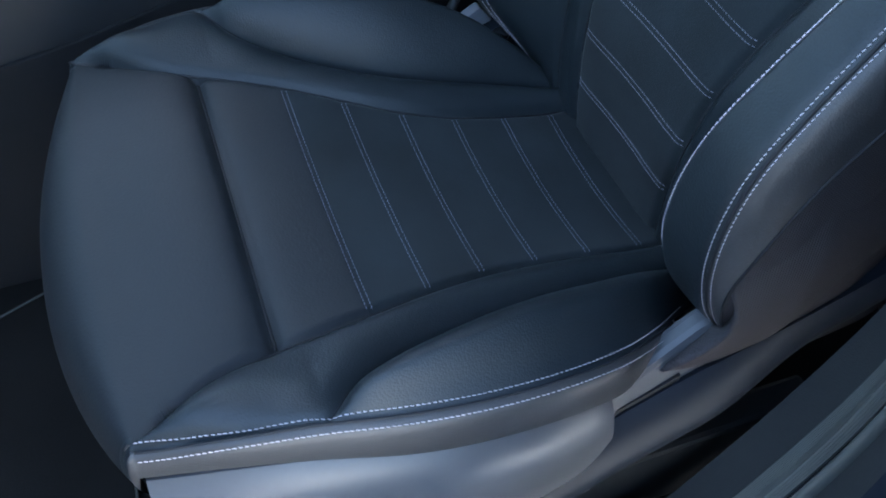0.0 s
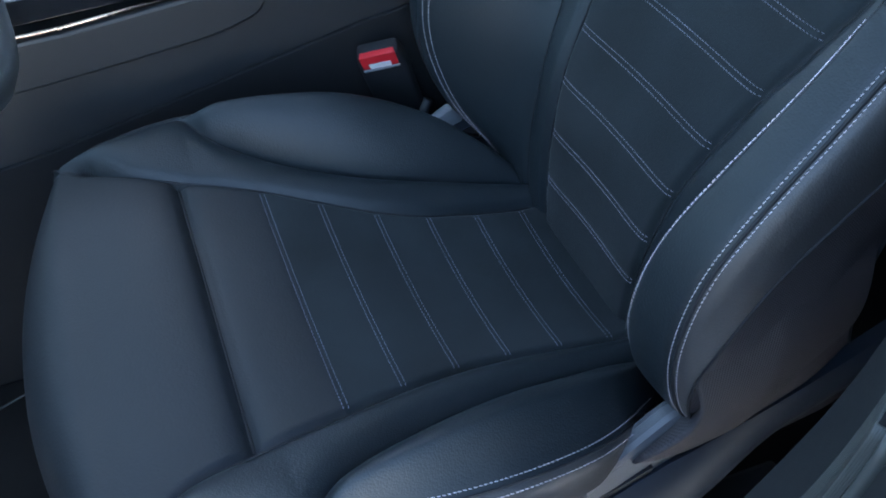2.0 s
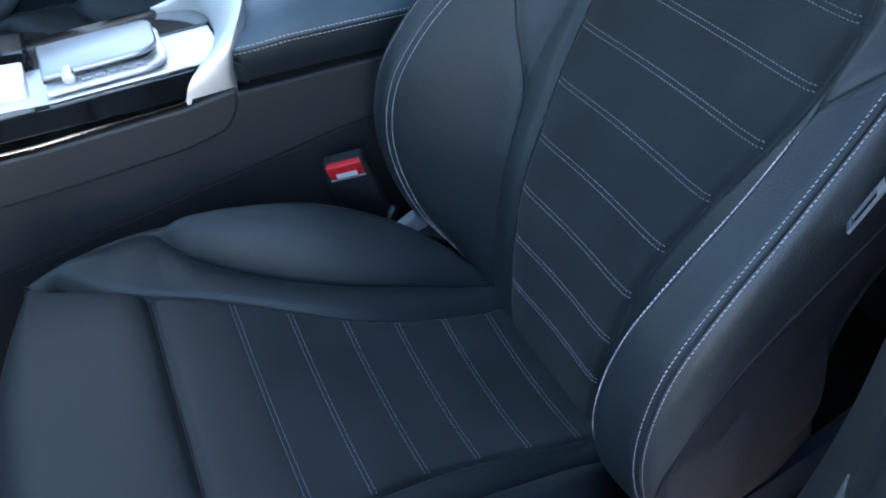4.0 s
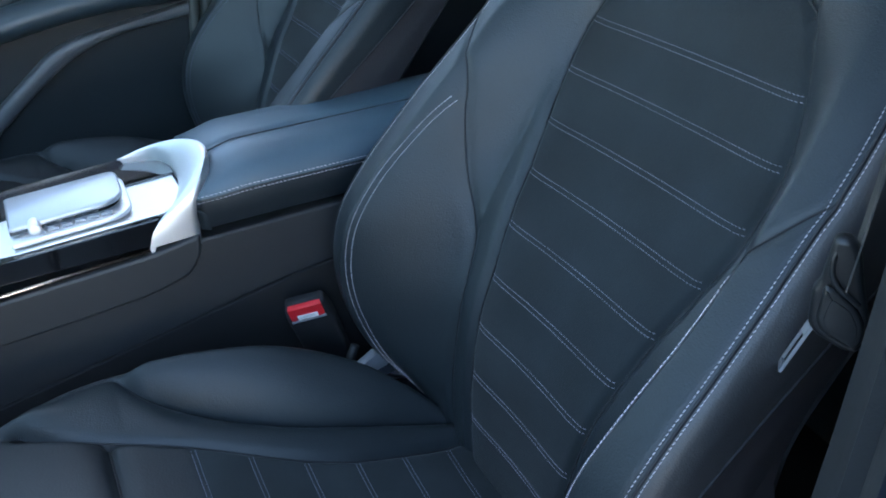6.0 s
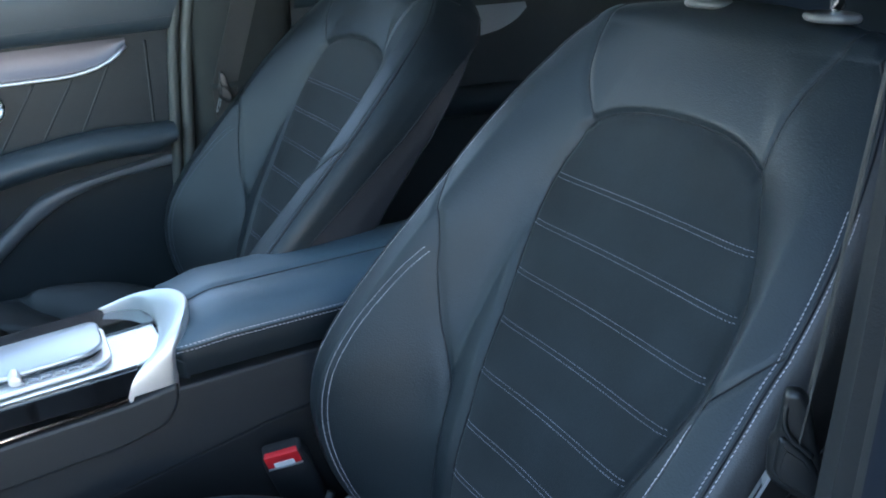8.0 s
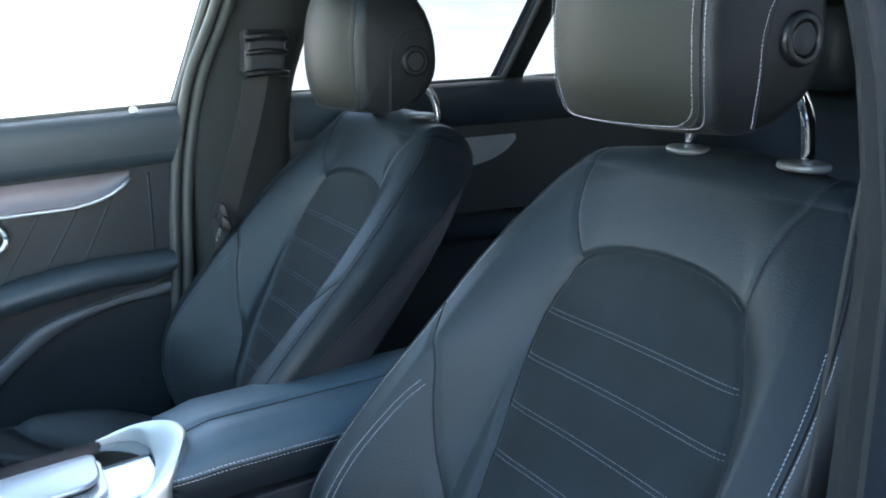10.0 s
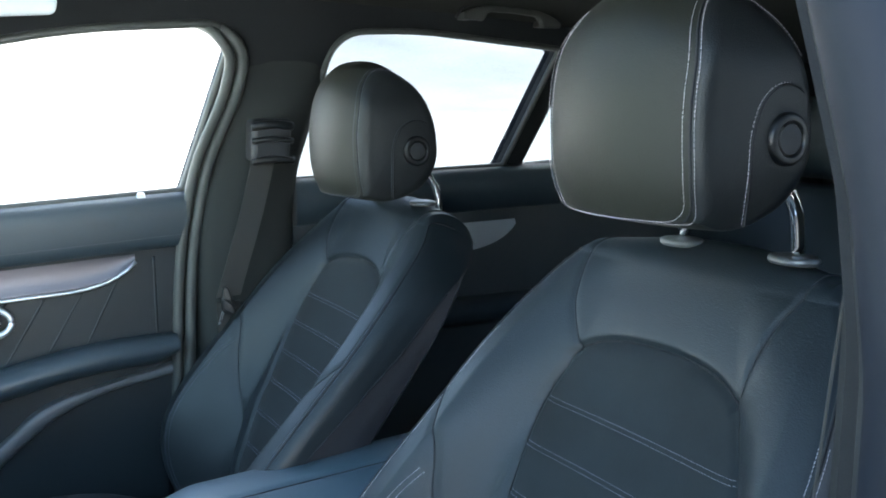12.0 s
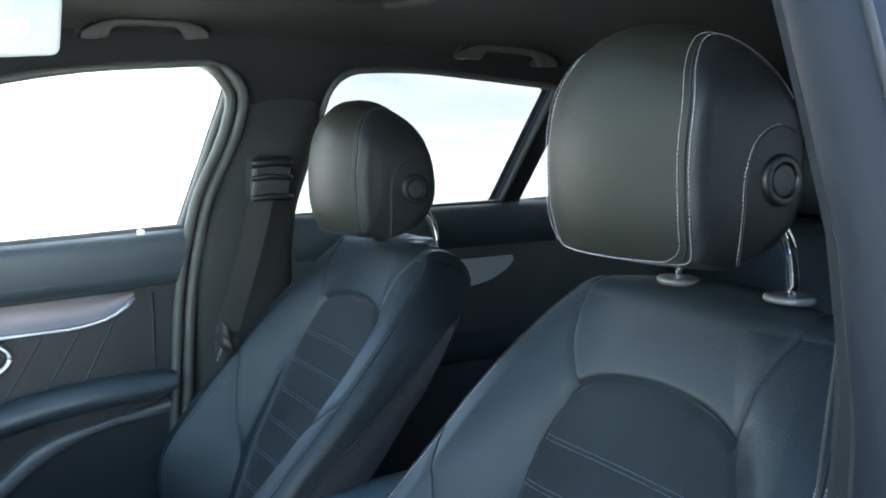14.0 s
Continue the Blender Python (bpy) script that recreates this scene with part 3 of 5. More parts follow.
def back_front(z, y):
    """The backrest's front, as a forward offset over height and width."""
    z, y = np.broadcast_arrays(np.asarray(z, float), np.asarray(y, float))
    a = np.abs(y)
    xi, xc, bo = B_X(z), B_CREST(z) - np.where(y * WIDE_SIDE > 0, CREST_PUSH * bell(z - 0.98, 0.13), 0), B_OUT(z)
    sh = B_SHAPE(z)
    crest = bo - 0.034 - np.where(y * WIDE_SIDE > 0, 0.016 * bell(z - 0.85, 0.16), 0)
    t = np.clip((a - sh) / (crest - sh), 0, 1)
    up = 0.35 * sstep(t) + 0.30 * np.sin(t * math.pi / 2) ** 1.2 + 0.35 * t**1.8
    x = xi - (xi - xc) * up
    x = x + 0.005 * np.clip((a - crest) / (bo - crest), 0, 1) ** 2
    inside = in_arch(z, a)
    d = polydist(z, a, ARCH_A)
    w = np.where(z < 1.19, B_INS(np.minimum(z, 1.19)), 0.123)
    dip = np.where(inside, 0.005 * np.clip(1 - (a / w) ** 2, 0, 1) * sstep((Z_ARCH - z) / 0.09), 0)
    x = x + dip
    ring = np.where(inside, 0, bell(d - 0.026, 0.026) * 0.0018)
    x = x - ring - np.where(inside, 0.0025 * (1 - bell(d, 0.02)), 0)
    x = x + 0.0055 * bell(d, 0.0050)
    dv = np.where(y * WIDE_SIDE > 0, polydist(z, a, VALLEY + LINK[1:]), polydist(z, a, VALLEY + LINK_INNER[1:]))
    x = x + 0.0040 * bell(dv, 0.0045) * (1 - 0.75 * sstep((z - 1.10) / 0.04))
    ds = np.where(y * WIDE_SIDE > 0, polydist(z, a, SHOULDER_WIDE), polydist(z, a, SHOULDER))
    x = x + 0.003 * bell(ds, 0.003)
    for zr in ROWS_B:
        x = x + np.where(inside, 0.0006 * bell(z - zr, 0.004) + 0.0006 * bell(z - zr, 0.012), 0)
    x = x + 0.003 * bell(a - bo, 0.004)
    return np.stack([x, spread(z, y), z], -1)


Q_LEATHER = curve_of([0.66, 0.78, 0.83, 0.87, 0.985, 1.03, 1.10, 1.30], [0.010, 0.014, 0.024, 0.038, 0.080, 0.096, 0.122, 0.086])


Q_INNER = curve_of([0.66, 0.78, 0.87, 0.985, 1.10, 1.20, 1.30], [0.010, 0.014, 0.030, 0.056, 0.082, 0.096, 0.086])
Q_DEPTH = curve_of([0.66, 0.80, 0.95, 1.10, 1.20, 1.30], [0.15, 0.185, 0.175, 0.145, 0.122, 0.088])


def back_side(z, q, sgn):
    """The backrest's flank, q metres back from its stitched edge."""
    z, q = np.broadcast_arrays(np.asarray(z, float), np.asarray(q, float))
    e = back_front(z, sgn * B_OUT(z))
    th = np.clip(q / 0.045, 0, 1) * math.pi / 2
    y = 0.015 * np.sin(th) - 0.10 * np.clip(q - 0.07, 0, 1) - 0.6 * np.clip(q - 0.12, 0, 1) ** 1.5
    x = 0.03 * (1 - np.cos(th)) + np.clip(q - 0.045, 0, 1) * 0.95
    # towards the shoulder the flank draws in and rounds over
    k = sstep((z - 1.20) / 0.10)
    y = y * (1 - k) - 0.021 * k * sstep(q / 0.06)
    return e + np.stack([x, sgn * y, -0.036 * k * sstep(q / 0.10)], -1)


def build_back(seat):
    ny = 281
    q = np.linspace(-1, 1, ny)
    zs = np.linspace(0.665, 1.30, 318)
    rows, flat_y = [], []
    for z in zs:
        bo = B_OUT(z)
        vy = B_VAL(z)
        if z >= 1.075:
            vy = np.where(q * WIDE_SIDE > 0, np.minimum(np.interp(z, *np.array(LINK).T), bo - 0.012), np.minimum(np.interp(z, *np.array(LINK_INNER).T), bo - 0.012))
        y = seam_columns(q, B_INS(min(z, 1.19)), vy, bo)
        # over the arch the columns and rows are drawn onto its curve
        zz = np.full(ny, z)
        if z > 1.186:
            ang = np.arctan2((z - 1.19) / (Z_ARCH - 1.19), np.abs(y) / float(B_INS(1.19)))
            arc_z, arc_y = 1.19 + (Z_ARCH - 1.19) * np.abs(np.sin(ang)) ** 0.85, float(B_INS(1.19)) * np.abs(np.cos(ang)) ** 0.9
            off = np.hypot(arc_z - z, arc_y - np.abs(y))
            near = off < 0.0013
            zz = np.where(near, arc_z, z)
            y = np.where(near, np.sign(y) * arc_y, y)
        rows.append(back_front(zz, y))
        flat_y.append(y)
    p = np.array(rows)
    # over the top and down behind
    last = p[-1]
    lean, back = np.array([0.46, 0.0, 0.888]), np.array([0.888, 0.0, -0.46])
    rise = 0.055 * (1 - 0.75 * np.abs(q) ** 2)[:, None]
    rows = []
    for th in np.radians(np.linspace(0, 150, 47))[1:]:
        over = last + rise * math.sin(th) * lean + 0.055 * (1 - math.cos(th)) * back
        over[:, 1] *= 1 - 0.07 * (1 - math.cos(th))
        rows.append(over)
    p = np.concatenate([p, np.array(rows)])
    flat_y = np.concatenate([np.array(flat_y), np.array(rows)[..., 1]])
    mid = (p[1:, 1:] + p[:-1, :-1]) / 2
    a, z = np.abs(flat_y[1:, 1:] + flat_y[:-1, :-1]) / 2, mid[..., 2]
    front = (np.arange(len(p) - 1) < len(zs))[:, None] & np.ones_like(a, bool)
    ins = front & in_arch(z, a)
    cuts = [0.0, *ROWS_B, 2.0]
    for z0, z1 in zip(cuts[:-1], cuts[1:]):
        grid("insert_panel", p, SUEDE, seat, "matte dark microfibre panel", mask=ins & (z >= z0) & (z < z1), flip=True)
    side_w = mid[..., 1] * WIDE_SIDE > 0
    sh_y = np.where(side_w, np.interp(z, *np.array(SHOULDER_WIDE).T), np.interp(z, *np.array(SHOULDER).T))
    yoke = ~ins & (((z > 1.200) & (a < sh_y)) | (~front & (a < 0.165)))
    grid("shoulder_yoke", p, LEATHER, seat, mask=yoke, flip=True)
    door = mid[..., 1] * WIDE_SIDE > 0
    link_y = np.where(door, np.interp(z, *np.array(LINK).T), np.interp(z, *np.array(LINK_INNER).T))
    outer = front & (((z < 1.075) & (a > B_VAL(z))) | ((z >= 1.075) & (z < np.where(door, 1.133, 1.148)) & (a > link_y)))
    for sgn in (-1, 1):
        mine = np.sign(mid[..., 1]) == sgn
        grid("inner_bolster", p, LEATHER, seat, mask=mine & ~ins & ~yoke & ~outer, flip=True)
        grid("outer_bolster", p, LEATHER, seat, mask=mine & outer, flip=True)
        zz = np.linspace(0.665, 1.30, 130)
        k = np.linspace(0, 1, 18)
        ql = Q_LEATHER(zz) if sgn == DOOR_SIDE else Q_INNER(zz)
        rim = p[len(zs) - 1 :, 0 if sgn < 0 else -1]
        rim = rim[: int(np.argmax(rim[:, 0])) + 1]
        away = rim[:, 0] - rim[0, 0]

        def flank(qq):
            """The flank, drawn onto the rim of the shoulder at its top."""
            base = back_side(zz, qq, sgn)
            end = back_side(np.full_like(zz, 1.30), qq, sgn)
            goal = np.stack([np.interp(qq, away, rim[:, a]) for a in range(3)], -1)
            return base + sstep((zz - 1.17) / 0.13)[:, None] * (goal - end)

        lea = np.array([flank(ql * kk) for kk in k])
        # only the door-side flank takes the ground-lit colour
        grid("flank", lea, SIDELIT if sgn == DOOR_SIDE else LEATHER, seat, flip=sgn < 0)
        tube("seam", lea[-1, 10:-18] + np.array([0, sgn * 0.0004, 0]), 0.0014, SEAMDARK, seat, sides=6)
        rear = np.array([flank(ql + 0.002 + (Q_DEPTH(zz) - ql) * kk) + np.array([0, -sgn * 0.003, 0]) for kk in k])
        grid("back_cover", rear, MESHFAB, seat, "woven grey-black fabric cover", flip=sgn < 0)
        # stitched outer edge
        u = np.linspace(0.74, 1.215, 260)
        pts, nn = on_surface(back_front, u, sgn * (B_OUT(u) - 0.0034), np.array([-1.0, 0, 0]))
        stitches("stitching", pts, nn, seat)
        side = back_side(u, np.full_like(u, 0.0068), sgn)
        stitches("stitching", side, np.tile([-0.75, sgn * 0.66, 0], (len(u), 1)), seat)
        u = np.linspace(0.74, 1.30, 300)
        edge = back_front(u, sgn * B_OUT(u)) + np.array([-0.0005, sgn * 0.0008, 0])
        tube("seam", np.concatenate([edge, rim[1:26] + np.array([0, sgn * 0.0006, 0.0004])]), 0.0014, SEAMDARK, seat, sides=6)
        # stitched inner edge of the bolster, from where the seams part
        kz = np.linspace(0.72, 1.070, 200)
        if sgn == WIDE_SIDE:
            ky = curve_of([0.72, 0.80, 0.88, 0.94, 1.014, 1.05, 1.075], [0.172, 0.190, 0.199, 0.202, 0.203, 0.202, 0.197])(kz)
        else:
            ky = curve_of([0.72, 0.80, 0.88, 0.94, 1.014, 1.05, 1.075], [0.181, 0.200, 0.210, 0.212, 0.210, 0.205, 0.198])(kz)
        pts, nn = on_surface(back_front, kz, sgn * ky, np.array([-1.0, 0, 0]))
        double_stitch(pts, nn, 0.0034, seat, wide=0.00034, high=0.0005, dash=0.0032)
        for line in (VALLEY + (LINK if sgn == WIDE_SIDE else LINK_INNER)[1:], SHOULDER_WIDE if sgn == WIDE_SIDE else SHOULDER):
            ln = path_of(line, 120)
            tube("seam", back_front(ln[:, 0], sgn * ln[:, 1]) + np.array([-0.0003, 0, 0]), 0.0009, SEAMDARK, seat, sides=6)
        col = int(np.argmin(np.abs(flat_y[len(zs) - 1] - sgn * (SHOULDER_WIDE if sgn == WIDE_SIDE else SHOULDER)[-1][1])))
        tube("seam", p[len(zs) - 1 : len(zs) + 30, col] + np.array([0.0, 0.0, 0.0002]), 0.0009, SEAMDARK, seat, sides=6)
    ln = path_of(ARCH, 260)
    tube("seam", back_front(ln[:, 0], ln[:, 1]) + np.array([-0.0003, 0, 0]), 0.001, SEAMDARK, seat, sides=6)
    for zr in ROWS_B:
        w = float(B_INS(zr)) - 0.004
        v = np.linspace(-w, w, 90)
        pts, nn = on_surface(back_front, np.full_like(v, zr), v, np.array([-1.0, 0, 0]))
        double_stitch(pts, nn, 0.0025, seat, gap=0.0010, dash=0.0029, wide=0.00038, high=0.0005, mat=THREAD_DIM)
    # rear shell
    zz = np.linspace(0.665, 1.30, 60)
    lft, rgt = back_side(zz, Q_DEPTH(zz) + 0.002, -1), back_side(zz, Q_DEPTH(zz) + 0.002, 1)
    sh = np.array([lft * (1 - k) + rgt * k + np.array([0.02 * math.sin(math.pi * k), 0, 0]) for k in np.linspace(0, 1, 14)])
    grid("back_shell", sh, PLASTIC, seat)


# ---- front seat: headrest ----
HEAD = path_of([(0.154, 1.368), (0.143, 1.392), (0.136, 1.437), (0.140, 1.497), (0.156, 1.545), (0.188, 1.574), (0.226, 1.576), (0.262, 1.554), (0.288, 1.512), (0.301, 1.462), (0.300, 1.417), (0.280, 1.382), (0.244, 1.363), (0.194, 1.359), (0.154, 1.368)], 121)[:-1]
HC = np.array([0.226, 1.459])
SEAM_Y = 0.0985


def head_w(z):
    """How far the headrest draws in sideways towards its top and bottom."""
    return 1 - 0.25 * sstep((np.asarray(z) - 1.49) / 0.095) ** 1.2 - 0.05 * sstep((1.42 - np.asarray(z)) / 0.06)


def head_ring(y):
    k = min(abs(y) / SEAM_Y, 1.0)
    d = HEAD - HC
    fore = np.clip(-d[:, 0] / 0.09, 0, 1)
    top = np.clip(d[:, 1] / 0.117, 0, 1)
    return HC + np.column_stack([d[:, 0] + 0.028 * k**2.2 * fore - 0.004 * k**2 * (1 - fore), d[:, 1] * (1 - 0.02 * k**2) - 0.014 * k**2.6 * top])


def build_headrest(seat):
    hv, hf = headrest_mesh()
    ring = np.array([min(f) // len(HEAD) if len(f) == 4 else (0 if f[0] == len(hv) - 2 else 56) for f in hf])
    pieces = []
    for name, keep, fabric, owner in (("headrest", (ring >= 13) & (ring < 43), MATTE, None), ("headrest_side", ring < 13, FLANK, 0), ("headrest_side", ring >= 43, FLANK, 0)):
        faces = [f for f, k in zip(hf, keep) if k]
        used = sorted({i for f in faces for i in f})
        at = {i: n for n, i in enumerate(used)}
        pieces.append(raw(name, hv[used], [[at[i] for i in f] for f in faces], fabric, seat if owner is None else pieces[owner], "" if owner is None else "grained leather flank, door light in its slate tint"))
    head = pieces[0]
    def seam_line(d):
        """The front panel's seam, d metres inside it."""
        s = d / 0.0052
        loop = [(k, SEAM_Y - d) for k in range(68, 4, -2)] + [(3 + s * 0.3, 0.098 - d), (1.5 + s * 0.5, 0.096 - d), (0.2 + s * 0.8, 0.091 - d * 0.8), (-0.8 + s, 0.083 - d * 0.5), (-1.2 + s, 0.072)]
        loop += [(-1.2 + s, y) for y in np.linspace(0.06, 0.0, 8)]
        loop += [(k, -y) for k, y in loop[-2::-1]]
        pts = []
        for k, y in loop:
            r = head_ring(y)
            i0 = math.floor(k)
            w = r[i0 % 120] * (1 - k + i0) + r[(i0 + 1) % 120] * (k - i0)
            pts.append((w[0], y * float(head_w(w[1])), w[1]))
        pts = path_of(pts, 700)
        out = pts - np.array([HC[0], 0, HC[1]])
        out[:, 1] = 0
        return pts, out / np.linalg.norm(out, axis=1, keepdims=True)

    ln, out = seam_line(0.0)
    tube("seam", ln + out * 0.0003, 0.0012, SEAMDARK, head, sides=6)
    for d, lift in ((0.0055, 0.0005), (-0.0050, 0.0006)):
        ln, out = seam_line(d)
        stitches("stitching", ln + out * lift, out, head, wide=0.00026, high=0.0004)
    # release button on the flank
    bx, bz, by = 0.256, 1.438, -0.1125
    arc = [(bx - 0.040, bz - 0.072), (bx - 0.042, bz - 0.03), (bx - 0.041, bz + 0.008), (bx - 0.030, bz + 0.034), (bx - 0.006, bz + 0.047), (bx + 0.016, bz + 0.042), (bx + 0.028, bz + 0.028)]
    ln = path_of([(x, -flank_y(x, z), z) for x, z in arc], 120)
    stitches("stitching", ln, np.tile([0, -1.0, 0], (len(ln), 1)), head, wide=0.00026, high=0.0004)
    tube("seam", ln + np.array([0.0038, 0.0004, -0.0012]), 0.0011, SEAMDARK, head, sides=6)
    prof = [(0.0230, 0.006), (0.0228, -0.0025), (0.0215, -0.0050), (0.0190, -0.0062), (0.0160, -0.0056), (0.0148, -0.0040), (0.0142, -0.0005)]
    part_round("button_ring", prof, (bx, by - 0.002, bz), BLACK, head, "black plastic ring")
    part_round("button", [(0.0136, 0.004), (0.0136, -0.0046), (0.0126, -0.0058), (0.0, -0.0064)], (bx, by - 0.001, bz), PLASTIC, head)
    for y, gx, gy in ((-0.085, 0.307, -0.084), (0.065, 0.300, 0.056)):
        ln = path_of([(0.268, y, 1.44), (0.276, y, 1.412), (0.292, y, 1.394), (0.304, y, 1.376), (0.310, y, 1.345), (0.308, y, 1.28)], 30)
        tube("headrest_post", ln, 0.0065, CHROME, seat, "polished chrome post", sides=14)
        out = [(gx + 0.020 * math.cos(t), gy + 0.026 * math.sin(t)) for t in np.linspace(0, 2 * math.pi, 28, endpoint=False)]
        shade(part("post_guide", slab(out, 2, 1.3225, 1.3305, 0.004, 3), GUIDE, seat, "dark satin oval guide"))


def headrest_mesh():
    rings = []
    ys = np.linspace(0, SEAM_Y, 16)
    for y in ys:
        r = head_ring(y)
        rings.append(np.column_stack([r[:, 0], np.full(len(r), y), r[:, 1]]))
    base = head_ring(SEAM_Y)
    for ph in np.radians(np.linspace(12, 90, 9)):
        inset = 0.021 * (1 - math.cos(ph))
        d = base - HC
        d = d * (1 - inset / np.linalg.norm(d, axis=1, keepdims=True))
        rings.append(np.column_stack([HC[0] + d[:, 0], np.full(len(d), SEAM_Y + 0.0130 * math.sin(ph)), HC[1] + d[:, 1]]))
    cap = rings[-1]
    c = np.array([HC[0], cap[0, 1] + 0.004, HC[1]])
    for k in (0.85, 0.65, 0.4, 0.15):
        rings.append(np.column_stack([c[0] + (cap[:, 0] - c[0]) * k, cap[:, 1] + 0.004 * (1 - k**2), c[2] + (cap[:, 2] - c[2]) * k]))
    half = np.array(rings)
    full = np.concatenate([half[::-1] * np.array([1, -1, 1]), half[1:]])
    r, n = full.shape[:2]
    f = grid_faces(r, n, True).tolist()
    full[..., 1] *= head_w(full[..., 2])
    ends = np.array([full[0].mean(0), full[-1].mean(0)])
    f += [[r * n, (k + 1) % n, k] for k in range(n)] + [[r * n + 1, (r - 1) * n + k, (r - 1) * n + (k + 1) % n] for k in range(n)]
    return np.concatenate([full.reshape(-1, 3), ends]), f


def flank_y(x, z):
    """Half width of the headrest at a point of its flat flank."""
    ringd = head_ring(SEAM_Y) - HC
    ang = np.arctan2(ringd[:, 1], ringd[:, 0])
    o = np.argsort(ang)
    rad = np.linalg.norm(ringd, axis=1)[o] - 0.021
    k = np.hypot(x - HC[0], z - HC[1]) / np.interp(np.arctan2(z - HC[1], x - HC[0]), ang[o], rad)
    return SEAM_Y + 0.0130 + 0.004 * (1 - min(k, 1) ** 2) - 0.012 * max(k - 1, 0) * 2


def part_round(name, prof, at, mat, parent, label="", n=40):
    """A turned shape about the y axis: (radius, y offset) pairs."""
    pts = []
    for rad, dy in prof:
        pts.append([(at[0] + rad * math.cos(w), at[1] + dy, at[2] + rad * math.sin(w)) for w in np.linspace(0, 2 * math.pi, n, endpoint=False)])
    p = np.array(pts)
    f = grid_faces(len(prof), n, True).tolist()
    f.append([(len(prof) - 1) * n + k for k in range(n)])
    return shade(raw(name, p.reshape(-1, 3), f, mat, parent, label), 40)


SHIFT = (-0.014, 0.73, -0.011)
seat = build_seat((-0.1, 0.0, 0.46))
DOOR_SIDE, CREST_PUSH = 1, 0.022
other = build_seat((-0.1, 0.0, 0.46))
other.location += Vector(SHIFT)
# the passenger's headrest is pushed further down; its thread is coloured fainter, for distance blur
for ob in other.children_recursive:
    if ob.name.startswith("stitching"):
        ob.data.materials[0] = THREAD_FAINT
for ob in other.children:
    if ob.name.startswith("headrest"):
        ob.location += Vector((0.026, 0, -0.027))

# ---- the car's shell ----
YC = 0.365


def mirrored(y):
    return 2 * YC - y


def side_y(z):
    """Inner skin of the passenger side: upright below the sill line, leaning in above."""
    return 1.06 - 0.33 * max(z - 1.33, 0)


gx = np.linspace(-1, 1, 41)
gp = np.array([[(math.copysign(abs(u) ** 3, u) * 1500, math.copysign(abs(v) ** 3, v) * 1500, 0.0) for v in gx] for u in gx])
tagged(grid("ground", gp, GROUNDM), "pale gravel ground outside the car", "ground", kind="structure")


def slope(w0, w1, base, name, mat, label):
    """A rolling slope round part of the car, between two bearings."""
    hp = []
    for v in np.linspace(0, 1, 26):
        row = []
        for w in np.radians(np.linspace(w0, w1, 110)):
            s = 95 + 130 * v
            x, y = math.cos(w) * s, math.sin(w) * s
            h = base + 16 * noise.noise(Vector((x * 0.008, y * 0.008, 1.3))) + 9 * noise.noise(Vector((x * 0.03, y * 0.03, 7.7)))
            row.append((x, y, h * sstep(v) + 3.5 * noise.noise(Vector((x * 0.06, y * 0.06, 2.0))) * v - 0.2))
        hp.append(row)
    tagged(grid(name, np.array(hp), mat), label, "hill", kind="structure")


slope(0, 360, 34, "hillside", HILL, "pale bare hillside beyond the car")

floor = tagged(part("floor", box(-1.25, 1.75, -0.42, 1.15, 0.38, 0.42, 0.0), CARPET), "charcoal carpeted car floor", "floor", kind="structure")
mat = thing("floor_mat", (-0.8, 0.03, 0.42), "black carpet floor mat with a stitched pale edge", "floor mat")
mo = rounded([(-1.12, -0.22), (-0.50, -0.22), (-0.48, 0.322), (-0.56, 0.297), (-0.62, 0.272), (-1.12, 0.22)], [0.04, 0.04, 0.01, 0.0, 0.0, 0.04])
part("mat", slab(mo, 2, 0.421, 0.432, 0.003), CARPET, mat)
tube("edging", [(x, y, 0.432) for x, y in [*mo, mo[0]]], 0.0016, RUBBER, mat, "pale grey edging", sides=6)

# headliner with a sunroof
hl = thing("headliner", (0.3, YC, 1.66), "black fabric headliner", "ceiling", kind="structure")
SR = rounded([(-0.42, -0.18), (0.315, -0.18), (0.315, 0.755), (-0.42, 0.755)], 0.06)


def roof_z(x, y):
    s = abs(y - YC) / 0.60
    return 1.702 - 0.05 * s**6 - 0.045 * max(x - 0.15, 0) ** 1.5 - 0.05 * max(-0.1 - x, 0) ** 1.5


rx = np.linspace(-0.58, 1.75, 100)
ry = np.linspace(mirrored(0.985), 0.985, 64)
rp = np.array([[(x, y, roof_z(x, y)) for y in ry] for x in rx])
cx, cy = (rp[1:, 1:, 0] + rp[:-1, :-1, 0]) / 2, (rp[1:, 1:, 1] + rp[:-1, :-1, 1]) / 2
hole = (cx > -0.41) & (cx < 0.305) & (cy > -0.17) & (cy < 0.745)
grid("lining", rp, HEADLINER, hl, mask=~hole)
up = rp + np.array([0, 0, 0.03])
grid("roof_skin", up, PAINT, hl, "dark painted roof skin", mask=~hole)
ring = [(x, y, roof_z(x, y) - 0.001) for x, y in [*SR, SR[0]]]
tube("sunroof_frame", ring, 0.016, HEADLINER, hl, sides=8, flat=0.6)
part("sunroof_pane", box(-0.44, 0.34, -0.20, 0.78, 1.742, 1.747, 0.0), ROOFGLASS, hl, "smoked sunroof glass")
# unseen black panels added to keep light out of the widened opening
part("roof_light_block", box(0.0, 0.335, -0.195, 0.775, 1.722, 1.726, 0.0), FELT, hl, "added black panel blocking light at the rear roof glass")
part("side_light_block", box(-0.43, 0.0, 0.70, 0.775, 1.722, 1.726, 0.0), FELT, hl, "added black strip blocking light at the roof glass edge")

